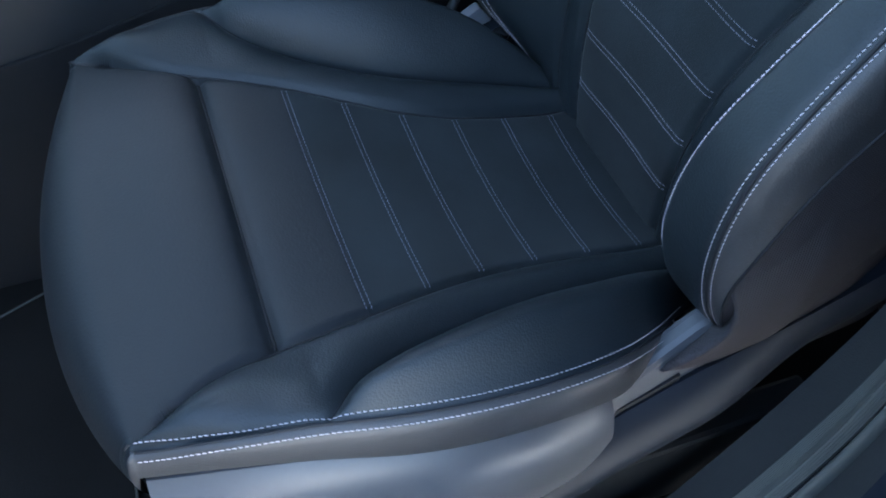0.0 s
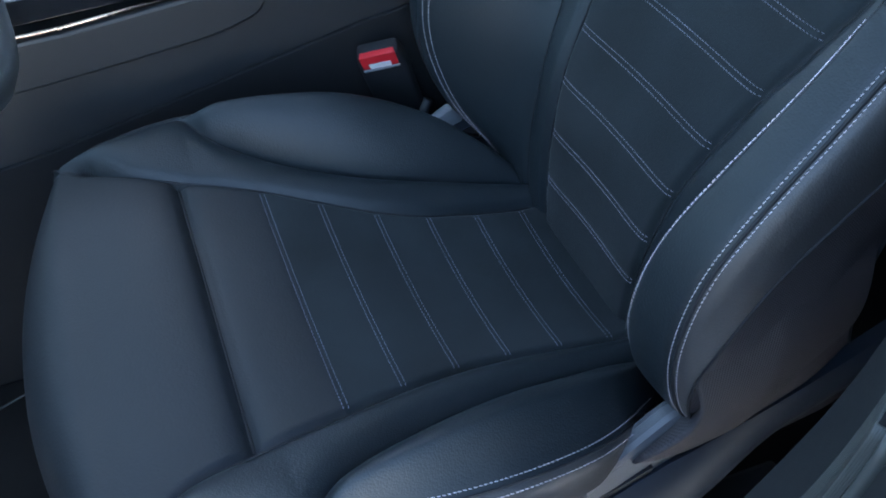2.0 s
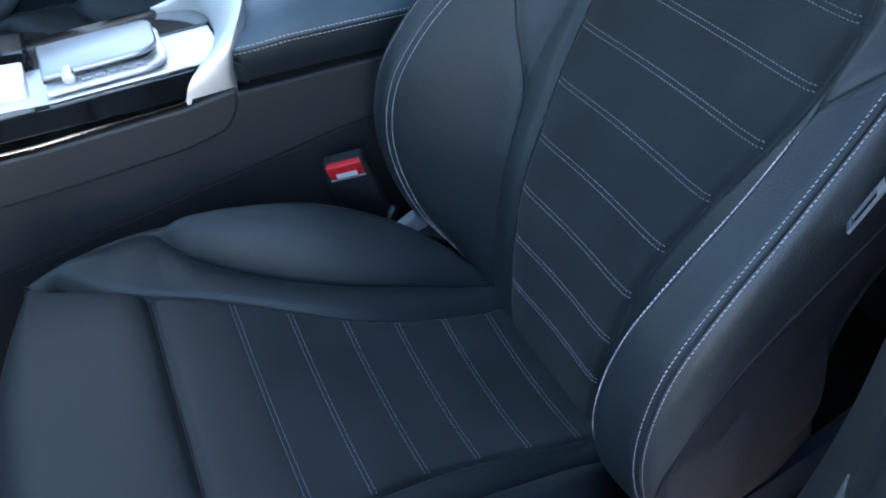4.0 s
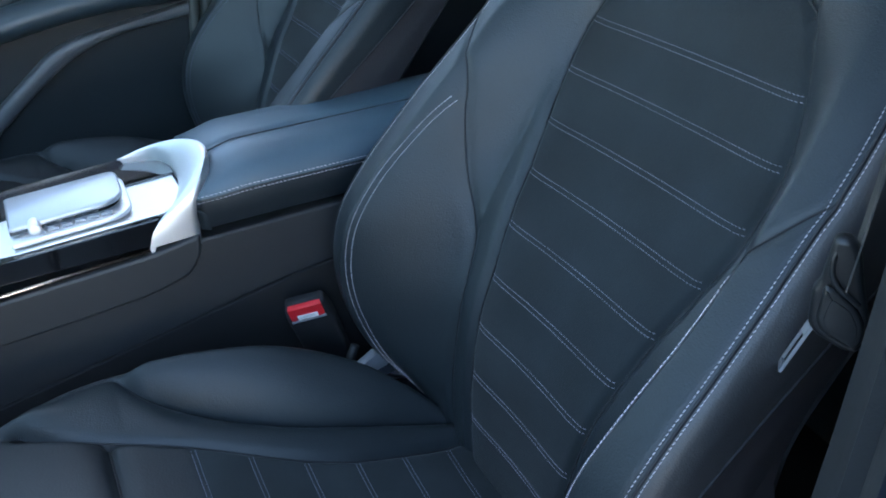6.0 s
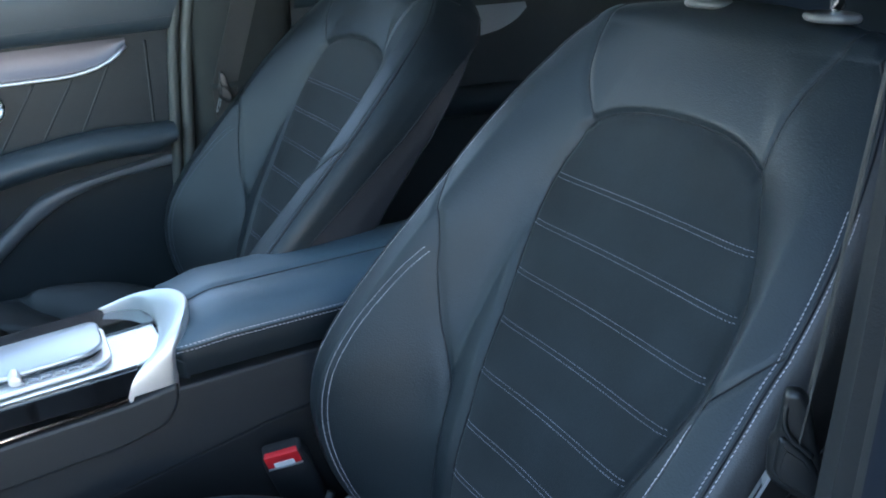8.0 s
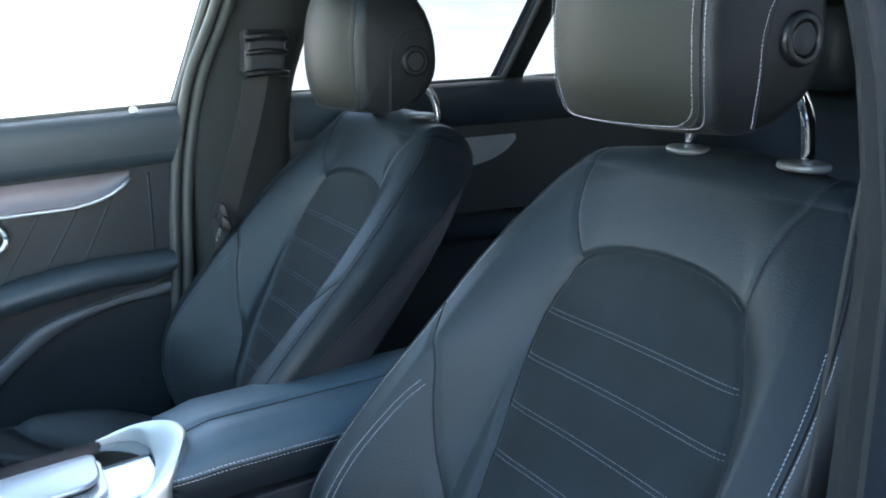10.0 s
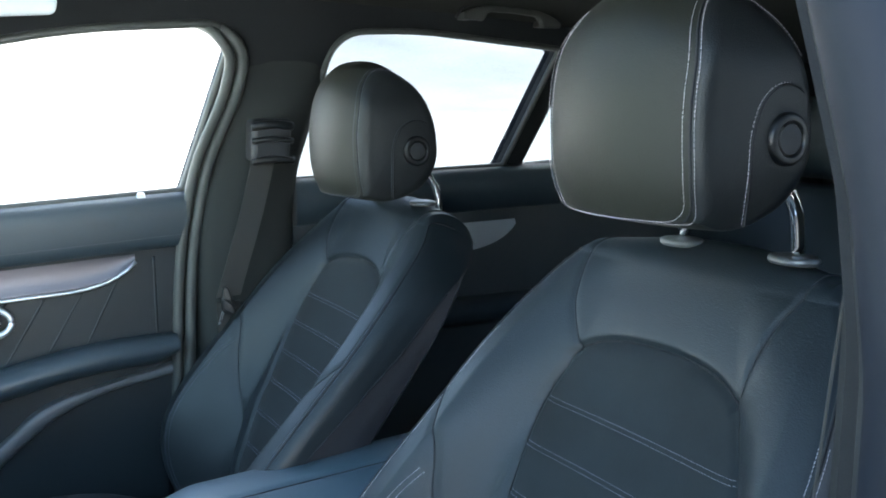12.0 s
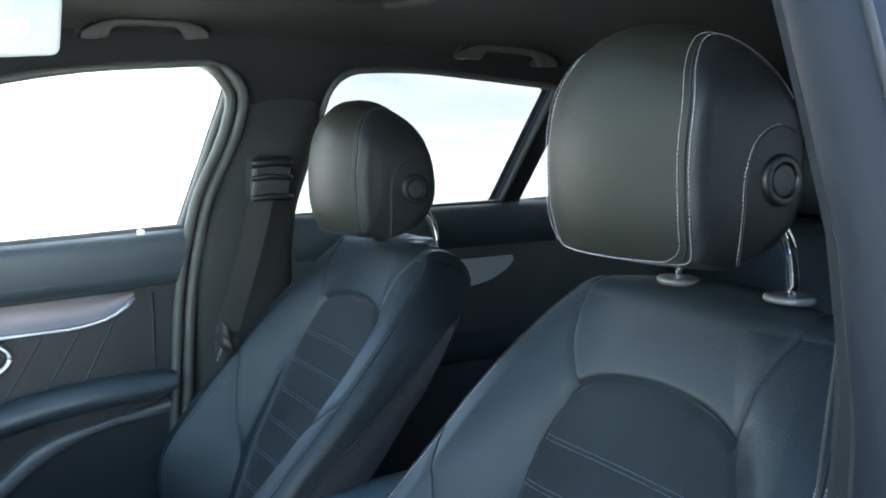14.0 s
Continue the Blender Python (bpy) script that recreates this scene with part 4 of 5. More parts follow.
# passenger side above the sill: frame with window openings
W1 = rounded([(-1.00, 1.262), (0.006, 1.318), (0.094, 1.615), (-0.25, 1.590), (-0.60, 1.48)], [0.02, 0.006, 0.065, 0.3, 0.1], 8)
W2 = rounded([(0.214, 1.328), (0.278, 1.604), (0.44, 1.612), (0.782, 1.586), (0.692, 1.341)], [0.008, 0.06, 0.3, 0.01, 0.008], 8)
W3 = rounded([(0.742, 1.341), (0.832, 1.578), (1.04, 1.545), (1.16, 1.43), (1.14, 1.362)], [0.008, 0.02, 0.05, 0.05, 0.03], 6)
OUTER = [(-1.35, 1.18), (1.75, 1.30), (1.75, 1.55), (1.2, 1.63), (0.75, 1.66), (0.1, 1.69), (-0.35, 1.668), (-0.50, 1.63), (-1.30, 1.21)]


def window_side(mirror, label):
    y_of = (lambda z: mirrored(side_y(z))) if mirror else side_y
    sg = -1 if mirror else 1
    place = lambda u, v, d: Vector((u, y_of(v) + sg * d, v))
    t = thing("window_frame_side", (0.3, y_of(1.5), 1.3), label, "window frame", kind="structure")
    part("frame", plate(OUTER, [W2, W3] if mirror else [W1, W2, W3], 0.05, place), PILLAR, t)
    return t, place


wf, place = window_side(False, "black inner window surround of the far side")
for w in (W1, W2, W3):
    bm = bmesh.new()
    bm.faces.new([bm.verts.new(place(u, v, 0.03)) for u, v in w])
    part("pane", bm, GLASS if w is W1 else TINTED, wf, "clear window pane" if w is W1 else "tinted window pane")
for w, r in ((W1, 0.0075), (W2, 0.006)):
    lp = [place(u, v, -0.002) for u, v in [*w, w[0]]]
    tube("window_seal", lp, r, RUBBER, wf, "black rubber seal", sides=8)

# near side behind the open driver's door: surround of the rear window
NEAR_OUT = [(0.185, 1.20), (1.75, 1.30), (1.75, 1.55), (1.2, 1.63), (0.75, 1.66), (0.23, 1.68)]
place_n = lambda u, v, d: Vector((u, mirrored(side_y(v)) - d, v))
wn_ = thing("window_frame_side", (0.5, mirrored(1.06), 1.3), "black inner window surround behind the driver", "window frame", kind="structure")
part("frame", plate(NEAR_OUT, [W2, W3], 0.05, place_n), PILLAR, wn_)
for w in (W2, W3):
    bm = bmesh.new()
    bm.faces.new([bm.verts.new(place_n(u, v, 0.03)) for u, v in w])
    part("pane", bm, TINTED, wn_, "tinted window pane")
part("rear_door_card", box(0.32, 1.75, -0.50, mirrored(1.06), 0.42, 1.24, 0.004), PLASTIC, wn_)

# lower far side: passenger door
door = thing("door_1", (-0.5, 1.06, 0.42), "closed passenger door with a leather card and grey metal inlay", "car door", kind="structure")
DO = rounded([(-1.20, 0.44), (-0.075, 0.44), (0.004, 1.296), (0.006, 1.318), (-1.2, 1.248)], 0.012)
part("door_card", slab(DO, 1, 1.058, 1.10, 0.0), LEATHER, door)
# upper pad, rounded at the sill
u = np.linspace(-1.18, 0.006, 50)
rows = []
for yy, zz in [(1.060, 0.0), (1.048, -0.002), (1.036, -0.008), (1.030, -0.02), (1.030, -0.045), (1.034, -0.08), (1.038, -0.098), (1.050, -0.101)]:
    rows.append(np.stack([u, np.full_like(u, yy), 1.3185 + 0.055 * u + zz], -1))
grid("upper_pad", np.array(rows), SMOOTH, door, "dark leather upper pad")
stitches("stitching", np.stack([u, np.full_like(u, 1.0325), 1.3185 + 0.055 * u - 0.078], -1), np.tile([0, -1.0, 0], (len(u), 1)), door, mat=PLASTIC_GREY)
# metal inlay with a curved tip
tip = path_of([(-0.086, 1.196), (-0.10, 1.183), (-0.13, 1.165), (-0.175, 1.153), (-0.25, 1.148), (-0.35, 1.143), (-0.60, 1.12), (-1.1, 1.07)], 50)
topz = 1.2185 + 0.055 * tip[:, 0] - 0.006
topz = np.maximum(np.minimum(topz, 1.2185 + 0.05 * tip[:, 0]), tip[:, 1] + 0.0005)
rows = [np.stack([tip[:, 0], np.full(50, 1.046), tip[:, 1]], -1)]
for k in np.linspace(0, 1, 9):
    rows.append(np.stack([tip[:, 0], np.full(50, 1.042 + 0.006 * k + 0.004 * math.sin(math.pi * k)), tip[:, 1] + (topz - tip[:, 1]) * k], -1))
grid("inlay", np.array(rows), DARKALU, door, "brushed grey metal inlay")
tube("inlay_edge", np.stack([tip[:, 0] - 0.0, np.full(50, 1.041), tip[:, 1] - 0.001], -1), 0.0032, ALU, door, "bright metal edge", sides=8)
# quilted ribs below the inlay
for k in range(8):
    x0 = -0.052 - 0.062 * k
    slope = 0.0 if k == 0 else 0.075
    z0 = 1.20 if k == 0 else float(np.interp(x0, tip[::-1, 0], tip[::-1, 1], right=1.2)) - 0.006
    pts = path_of([(x0, 1.0608, z0), (x0 - slope * 0.45, 1.0608, z0 - 0.45 * (z0 - 1.02)), (x0 - slope, 1.0608, 1.02)], 14)
    tube("rib", pts, 0.0040, LEATHER, door, sides=6)
# armrest
rows = []
u = np.linspace(-0.95, -0.022, 60)
for dy, dz in [(0.06, 0.0), (0.03, 0.004), (0.012, 0.001), (0.0, -0.009), (-0.004, -0.022), (0.002, -0.036), (0.016, -0.046), (0.04, -0.052), (0.07, -0.054)]:
    taper = 1 - 0.35 * sstep((u + 0.06) / 0.04)
    rows.append(np.stack([u, 0.995 + dy + 0.012 * sstep((u + 0.20) / 0.18), 1.048 + 0.008 * np.sin((u + 0.5) * 2) + dz * taper - 0.065 * sstep((-0.12 - u) / 0.45)], -1))
shade(grid("door_armrest", np.array(rows), SMOOTH, door, "padded dark leather armrest"), 60)
# lower flank with a raised sweep
upe = path_of([(-0.03, 1.000), (-0.054, 0.995), (-0.158, 0.974), (-0.231, 0.957), (-0.26, 0.945), (-0.309, 0.906), (-0.357, 0.865), (-0.44, 0.79), (-0.60, 0.66)], 60)
loe = path_of([(-0.03, 0.978), (-0.057, 0.973), (-0.139, 0.961), (-0.191, 0.945), (-0.222, 0.931), (-0.277, 0.894), (-0.351, 0.830), (-0.43, 0.755), (-0.57, 0.63)], 60)
rows = []
for k, yy in ((0.0, 1.058), (0.03, 1.044), (0.15, 1.040), (0.5, 1.039), (0.85, 1.041), (0.97, 1.046), (1.0, 1.058)):
    e = upe * (1 - k) + loe * k
    rows.append(np.stack([e[:, 0], np.full(60, yy), e[:, 1]], -1))
shade(grid("map_pocket_lip", np.array(rows), PLASTIC_GREY, door, "raised grey plastic sweep"), 50)
lever = [(-0.335 + 0.040 * math.cos(t), 1.108 + 0.026 * math.sin(t)) for t in np.linspace(0, 2 * math.pi, 30, endpoint=False)]
tube("handle_ring", [(x, 1.040, z) for x, z in [*lever, lever[0]]], 0.0055, ALU, door, "satin metal ring", sides=8)
part("handle", slab([(-0.335 + (x + 0.335) * 0.62, 1.108 + (z - 1.108) * 0.6) for x, z in lever], 1, 1.034, 1.052, 0.004), CHROME, door, "chrome inner door handle")
part("lock_pin", slab([(-0.080, 1.298), (-0.060, 1.299), (-0.064, 1.318), (-0.076, 1.318)], 1, 1.040, 1.058, 0.003), WHITE, door, "pale lock pin")

# rear door of the far side
rd = thing("door_2", (0.55, 1.06, 0.42), "closed rear door with a black card and grey inlay", "car door", kind="structure")
part("door_card", slab([(0.215, 0.44), (1.75, 0.44), (1.75, 1.34), (0.70, 1.338), (0.215, 1.322)], 1, 1.056, 1.10, 0.0), DOORCARD, rd)
u = np.linspace(0.216, 0.90, 30)
rows = [np.stack([u, np.full_like(u, yy), 1.328 + 0.02 * (u - 0.216) + zz], -1) for yy, zz in [(1.06, 0.004), (1.045, 0.002), (1.034, -0.008), (1.030, -0.03), (1.034, -0.085), (1.052, -0.09)]]
grid("upper_pad", np.array(rows), SMOOTH, rd, "dark leather upper pad")
tip = path_of([(0.720, 1.214), (0.705, 1.198), (0.67, 1.178), (0.61, 1.163), (0.52, 1.158), (0.30, 1.155)], 30)
rows = [np.stack([tip[:, 0], 1.042 + 0.006 * k + 0 * tip[:, 0], tip[:, 1] + np.maximum(1.216 + 0.02 * (tip[:, 0] - 0.3) - tip[:, 1], 0.0005) * k], -1) for k in np.linspace(0, 1, 6)]
# brighter metal than the front inlay, to offset the dim light here
grid("inlay", np.array(rows), PADGREY, rd, "brushed grey metal inlay")
rows = [np.stack([u, 1.0 + dy + 0 * u, 1.06 + dz + 0 * u], -1) for dy, dz in [(0.06, 0.0), (0.02, 0.002), (0.0, -0.012), (0.0, -0.04), (0.02, -0.055), (0.06, -0.058)]]
shade(grid("door_armrest", np.array(rows), SMOOTH, rd, "padded dark leather armrest"), 60)


# ---- centre pillars with belts ----
def b_pillar(mirror):
    f = (lambda y: mirrored(y) - 0.085) if mirror else (lambda y: y)
    back = 0.085 if mirror else 0.0
    t = thing("b_pillar", (0.12, f(1.03), 0.42), "dark plastic trim on the centre pillar", "pillar", kind="structure")
    rows = []
    for z in np.linspace(0.42, 1.66, 40):
        lean = 0.0 if mirror else 0.085 * sstep((z - 1.20) / 0.45)
        inn = 0.33 * max(z - 1.36, 0) * (0.5 if mirror else 1)
        w = 1.0 - 0.10 * sstep((z - 1.1) / 0.5)
        sink = 0.0 if mirror else 0.85 * sstep((z - 1.46) / 0.12)
        sec = [(0.020, 1.075), (0.022, 1.050), (0.030, 1.035), (0.052, 1.020), (0.095, 1.008), (0.140, 1.006), (0.185, 1.012), (0.205, 1.028), (0.212, 1.060)]
        rows.append([(0.02 + (x - 0.02) * w + lean + back, f(y + (1.068 - y) * sink - inn), z) for x, y in sec])
    # same trim on both sides; the far one is coloured lighter, as lit
    shade(grid("pillar_trim", np.array(rows), PILLAR if mirror else PILLAR_LIT, t, flip=mirror), 50)
    for dx, r in () if mirror else ((0.012, 0.011), (-0.010, 0.010)):
        pts = path_of([(-0.020 + dx, f(1.045), 0.50), (-0.010 + dx, f(1.045), 1.0), (0.012 + dx, f(1.042), 1.25), (0.035 + dx, f(1.030), 1.36), (0.083 + dx, f(0.972), 1.511), (0.088 + dx, f(0.965), 1.541), (0.086 + dx, f(0.958), 1.562 + 0.2 * (dx - 0.012)),
                       (0.076 + dx, f(0.956), 1.581 + 0.2 * (dx - 0.012)), (0.058 + dx, f(0.966), 1.600), (0.042 + dx, f(0.990), 1.612)], 90)
        tube("door_seal", pts, r, RUBBER, t, "black rubber door seal", sides=10)
    mirror or part("pillar_panel", box(-0.13, 0.25, 1.068, 1.10, 0.42, 1.28, 0.0), PILLAR, t)
    # upper belt guide
    part("belt_guide", slab(rounded([(0.106, 1.372), (0.110, 1.448), (0.186, 1.448), (0.178, 1.372)], 0.012), 1, *sorted((f(0.948), f(0.998))), 0.010, 3), PLASTIC, t, "black belt guide")
    for zz, rr in ((1.438, 0.008), (1.412, 0.005), (1.376, 0.006)):
        tube("guide_lip", [(0.108, f(0.950), zz - 0.004), (0.146, f(0.944), zz), (0.184, f(0.950), zz - 0.004)], rr, BLACK, t, sides=8, n=10)
    return t


b_pillar(False)
b_pillar(True)


def seat_belt(mirror, label):
    f = mirrored if mirror else (lambda y: y)
    b = thing("seat_belt", (0.06, f(1.02), 0.5), label, "seat belt", "front seat belts")
    if mirror:
        mid = path_of([(0.165, -0.262, 1.42), (0.118, -0.280, 1.25), (0.100, -0.286, 1.165), (0.089, -0.288, 1.105)], 24)
        runs = [(mid, np.array([0.0185, 0.0150, 0.0]))]
    else:
        mid = path_of([(0.140, 0.957, 1.42), (0.112, 0.962, 1.30), (0.060, 0.968, 1.13)], 24)
        low = path_of([(0.060, 0.972, 1.12), (0.075, 1.0, 0.9), (0.09, 1.01, 0.5)], 24)
        runs = [(ln, np.array([0.023, 0.004, 0.0])) for ln in (mid, low)]
    for ln, wide in runs:
        n = np.cross(frames_along(ln), wide)
        n /= np.linalg.norm(n, axis=1, keepdims=True)
        p = np.array([ln + wide + n * 0.0006, ln - wide + n * 0.0006, ln - wide - n * 0.0006, ln + wide - n * 0.0006])
        shade(grid("webbing", np.concatenate([p, p[:1]]), BELT, b, "grey-black woven webbing"), 40)
    # moulded tongue: a saddle above, a paddle with an inset face below, and the slotted steel blade
    at = Vector((0.075, -0.287, 1.10))
    o, sc = (Vector((0.0064, -0.0077, -0.002)), 1.06) if mirror else (Vector((-0.018, 1.245, 0.022)), 0.75)
    fitb = Matrix.Translation(o + at) @ Matrix.Scale(sc, 4) @ Matrix.Translation(-at)
    # the tongue hangs turned towards the door opening
    fitm = fitb @ Matrix.Translation(at) @ Matrix.Rotation(radians(-50 if mirror else -14), 4, "Z") @ Matrix.Diagonal((0.80, 1, 1, 1)) @ Matrix.Translation(-at)

    def moulded(name, out, r, y0, y1, bev, mat, label=""):
        bm = slab(rounded(out, r), 1, y0, y1, bev, 4)
        bmesh.ops.transform(bm, matrix=fitm, verts=bm.verts)
        shade(part(name, bm, mat, b, label), 40)

    moulded("tongue_grip", [(0.0600, 1.138), (0.072, 1.1385), (0.0790, 1.130), (0.0862, 1.106), (0.0930, 1.0895), (0.0965, 1.079), (0.0905, 1.067), (0.080, 1.067), (0.0600, 1.0745), (0.0535, 1.0810), (0.0525, 1.103), (0.0565, 1.109)], 0.006, -0.2965, -0.284, 0.0045, BLACK, "black moulded tongue grip")
    moulded("grip_pad", [(0.0600, 1.110), (0.069, 1.1075), (0.0835, 1.0985), (0.0915, 1.087), (0.0925, 1.077), (0.087, 1.0705), (0.064, 1.079), (0.0585, 1.086)], 0.005, -0.3000, -0.290, 0.0035, BLACK)
    moulded("grip_face", [(0.066, 1.1025), (0.080, 1.0965), (0.0868, 1.0865), (0.0868, 1.0778), (0.082, 1.0765), (0.067, 1.0825), (0.0635, 1.088)], 0.004, -0.3006, -0.296, 0.0004, BLACK)
    rim = [fitm @ Vector(p) for p in ((0.0650, -0.2935, 1.134), (0.0622, -0.2960, 1.124), (0.0645, -0.2975, 1.114), (0.0695, -0.2985, 1.1085), (0.0770, -0.2985, 1.1045), (0.0840, -0.2970, 1.0995))]
    tube("grip_rim", rim, 0.0018 * sc, BLACK, b, sides=8, n=24)
    a0, lv, wv = Vector((0.0580, -0.2798, 1.0735)), Vector((-0.0068, 0.0082, -0.0300)), Vector((0.0092, 0.0098, 0.0))
    nv = lv.cross(wv).normalized()
    bm = plate([(-0.3, 0.05), (1, 0.05), (1, 0.95), (-0.3, 0.95)], [[(0.10, 0.17), (0.86, 0.17), (0.86, 0.83), (0.10, 0.83)]], 0.0018, lambda u, v, d: fitb @ (a0 + lv * u + wv * v + nv * d))
    part("tongue_blade", bm, PADGREY, b, "bright slotted steel tongue blade")
    return b


seat_belt(False, "grey-black seat belt hanging from the passenger pillar")
seat_belt(True, "black seat belt with steel tongue hanging beside the driver seat")


# ---- grab handles ----
def grab_handle(x0, x1, y, z, tilt):
    """A flat moulded bow with broad feet, set in a recess whose shade is a dark tube."""
    h = thing("grab_handle", ((x0 + x1) / 2, y, z), "grey plastic grab handle on the headliner", "grab handle", "roof grab handles")
    at = lambda u, v: (x0 + (x1 - x0) * u, z + v + tilt * u)
    top = [(0.0, 0.004), (0.06, 0.012), (0.14, 0.018), (0.24, 0.0225), (0.5, 0.0245), (0.76, 0.0225), (0.88, 0.017), (0.96, 0.010), (1.0, 0.002)]
    low = [(0.0, -0.007), (0.195, -0.007), (0.225, 0.006), (0.28, 0.0115), (0.5, 0.0135), (0.75, 0.0110), (0.795, 0.002), (0.82, -0.010), (1.0, -0.007)]
    us = np.linspace(0, 1, 60)
    hi, lo = np.interp(us, *zip(*top)), np.interp(us, *zip(*low))
    rows = []
    for u, a, b in zip(us, hi, lo):
        m, r = (a + b) / 2, (a - b) / 2
        cx, cz = at(u, m)
        rows.append([(cx, y - 0.010 + 0.008 * np.sign(math.cos(w)) * abs(math.cos(w)) ** 0.5, cz + r * np.sign(math.sin(w)) * abs(math.sin(w)) ** 0.5) for w in np.linspace(0, 2 * math.pi, 17)])
    p = np.array(rows)
    p = np.concatenate([np.repeat(p[:1].mean(1, keepdims=True), 17, 1), p, np.repeat(p[-1:].mean(1, keepdims=True), 17, 1)])
    shade(grid("grip", p, HANDLE, h), 50)
    for u in (0.09, 0.90):
        cx, cz = at(u, 0.001)
        part("mount", box(cx - 0.012, cx + 0.012, y - 0.008, y + 0.040, cz - 0.006, cz + 0.007, 0.003), HANDLE, h)
    # dark tube along the top edge, standing in for shade
    rim = [(at(u, v + 0.008)[0], y - 0.004, at(u, v + 0.008)[1]) for u, v in [(-0.05, -0.012), *top, (1.04, -0.006)]]
    tube("recess", rim, 0.0042, SEAMDARK, h, "dark tube painting the shade in the handle's recess", sides=8, n=50, flat=0.7)


grab_handle(-0.170, 0.030, 0.930, 1.647, 0.008)
grab_handle(0.520, 0.741, 0.930, 1.640, -0.010)

vis = thing("sun_visor", (-0.45, 0.75, 1.65), "pale folded-down sun visor with a white label", "sun visor")
part("panel", slab(rounded([(-0.52, 1.575), (-0.222, 1.597), (-0.214, 1.68), (-0.52, 1.66)], 0.012), 1, 0.748, 0.762, 0.005), VISOR, vis)
part("label", slab([(-0.34, 1.618), (-0.262, 1.620), (-0.262, 1.643), (-0.34, 1.640)], 1, 0.7465, 0.7478, 0.0), WHITE, vis, "white label")

# ---- centre console ----
con = thing("center_console", (-0.2, 0.43, 0.42), "dark center console with aluminium deck and gloss black side", "center console")
part("console_body", slab([(-1.1, 0.42), (-1.1, 0.845), (-0.39, 0.882), (-0.24, 0.898), (-0.187, 0.908), (-0.183, 0.900), (-0.02, 0.911), (0.36, 0.932), (0.38, 0.42)], 1, 0.340, 0.522, 0.003), PLASTIC, con)
part("carpet_side", slab([(-1.1, 0.42), (-1.1, 0.63), (-0.442, 0.746), (-0.083, 0.832), (0.36, 0.91), (0.37, 0.42)], 1, 0.332, 0.3385, 0.002), FELT, con)
part("knee_pad", slab(rounded([(-1.1, 0.842), (-0.40, 0.880), (-0.24, 0.898), (-0.186, 0.910), (-0.186, 0.888), (-0.20, 0.862), (-0.25, 0.846), (-0.39, 0.828), (-1.1, 0.76)], [0, 0, 0, 0, 0.02, 0.03, 0.03, 0.05, 0]), 1, 0.331, 0.345, 0.004), PLASTIC, con, "soft dark side pad")
part("gloss_side", slab([(-1.1, 0.853), (-0.24, 0.9055), (-0.225, 0.937), (-0.37, 0.923), (-1.1, 0.845 + 0.04)], 1, 0.337, 0.352, 0.001), PIANO, con, "gloss black side strip")
tube("warm_strip", [(-1.1, 0.335, 0.848), (-0.40, 0.335, 0.8845), (-0.242, 0.336, 0.9015)], 0.0024, COPPER, con, "thin warm-toned metal strip", sides=8)
part("deck", slab([(-1.1, 0.84), (-0.19, 0.937), (-0.19, 0.943), (-1.1, 0.85)], 1, 0.348, 0.520, 0.002), ALU, con, "satin aluminium deck")
part("gloss_deck", slab([(-1.1, 0.842), (-0.188, 0.940), (-0.188, 0.946), (-1.1, 0.853)], 1, 0.438, 0.521, 0.001), PIANO, con, "gloss black deck panel")
outer = path_of([(-0.190, 0.3362, 0.909), (-0.189, 0.3362, 0.934), (-0.184, 0.338, 0.957), (-0.175, 0.346, 0.973), (-0.166, 0.361, 0.983), (-0.160, 0.385, 0.987), (-0.160, 0.412, 0.987), (-0.169, 0.445, 0.982), (-0.188, 0.475, 0.972), (-0.213, 0.497, 0.959), (-0.243, 0.506, 0.945)], 70)
inner = path_of([(-0.241, 0.3362, 0.9035), (-0.235, 0.3362, 0.921), (-0.223, 0.339, 0.936), (-0.208, 0.350, 0.944), (-0.194, 0.385, 0.946), (-0.187, 0.426, 0.946), (-0.190, 0.463, 0.946), (-0.201, 0.487, 0.946), (-0.219, 0.497, 0.945), (-0.238, 0.502, 0.943)], 70)
sv = np.linspace(0, 1, 70)[:, None]
rows = [inner + np.array([0.003, 0, -0.012])]
for k in np.linspace(0, 1, 16):
    dome = 0.0045 * math.sin(math.pi * k) ** 0.8
    rows.append(inner * (1 - k) + outer * k + dome * (np.array([-0.2, -0.9, 0.2]) * (1 - sstep(sv * 2.6)) * 0.3 + np.array([-0.35, -0.15, 0.9]) * sstep(sv * 2.6)))
rows += [outer + np.array([0.005, 0.003, -0.002]), outer + np.array([0.006, 0.004, -0.02])]
shade(grid("deck_arch", np.array(rows), ALU, con, "bright satin metal arch"), 60)
# touchpad rest
def rest_level(name, inset, ix, z0, z1, mat, bevel, label=""):
    """One rounded level of the palm rest, lying on the sloping deck."""
    o = rounded([(-0.376, 0.352 + inset), (-0.248 - ix, 0.352 + inset), (-0.246 - ix, 0.457 - ix), (-0.376, 0.457 - ix)], [0.004, 0.030, 0.016, 0.004], 10)
    bm = slab(o, 2, z0, z1, bevel, 3)
    for v in bm.verts:
        v.co.z += 0.939 + 0.10 * (v.co.x + 0.25)
    return shade(part(name, bm, mat, con, label))


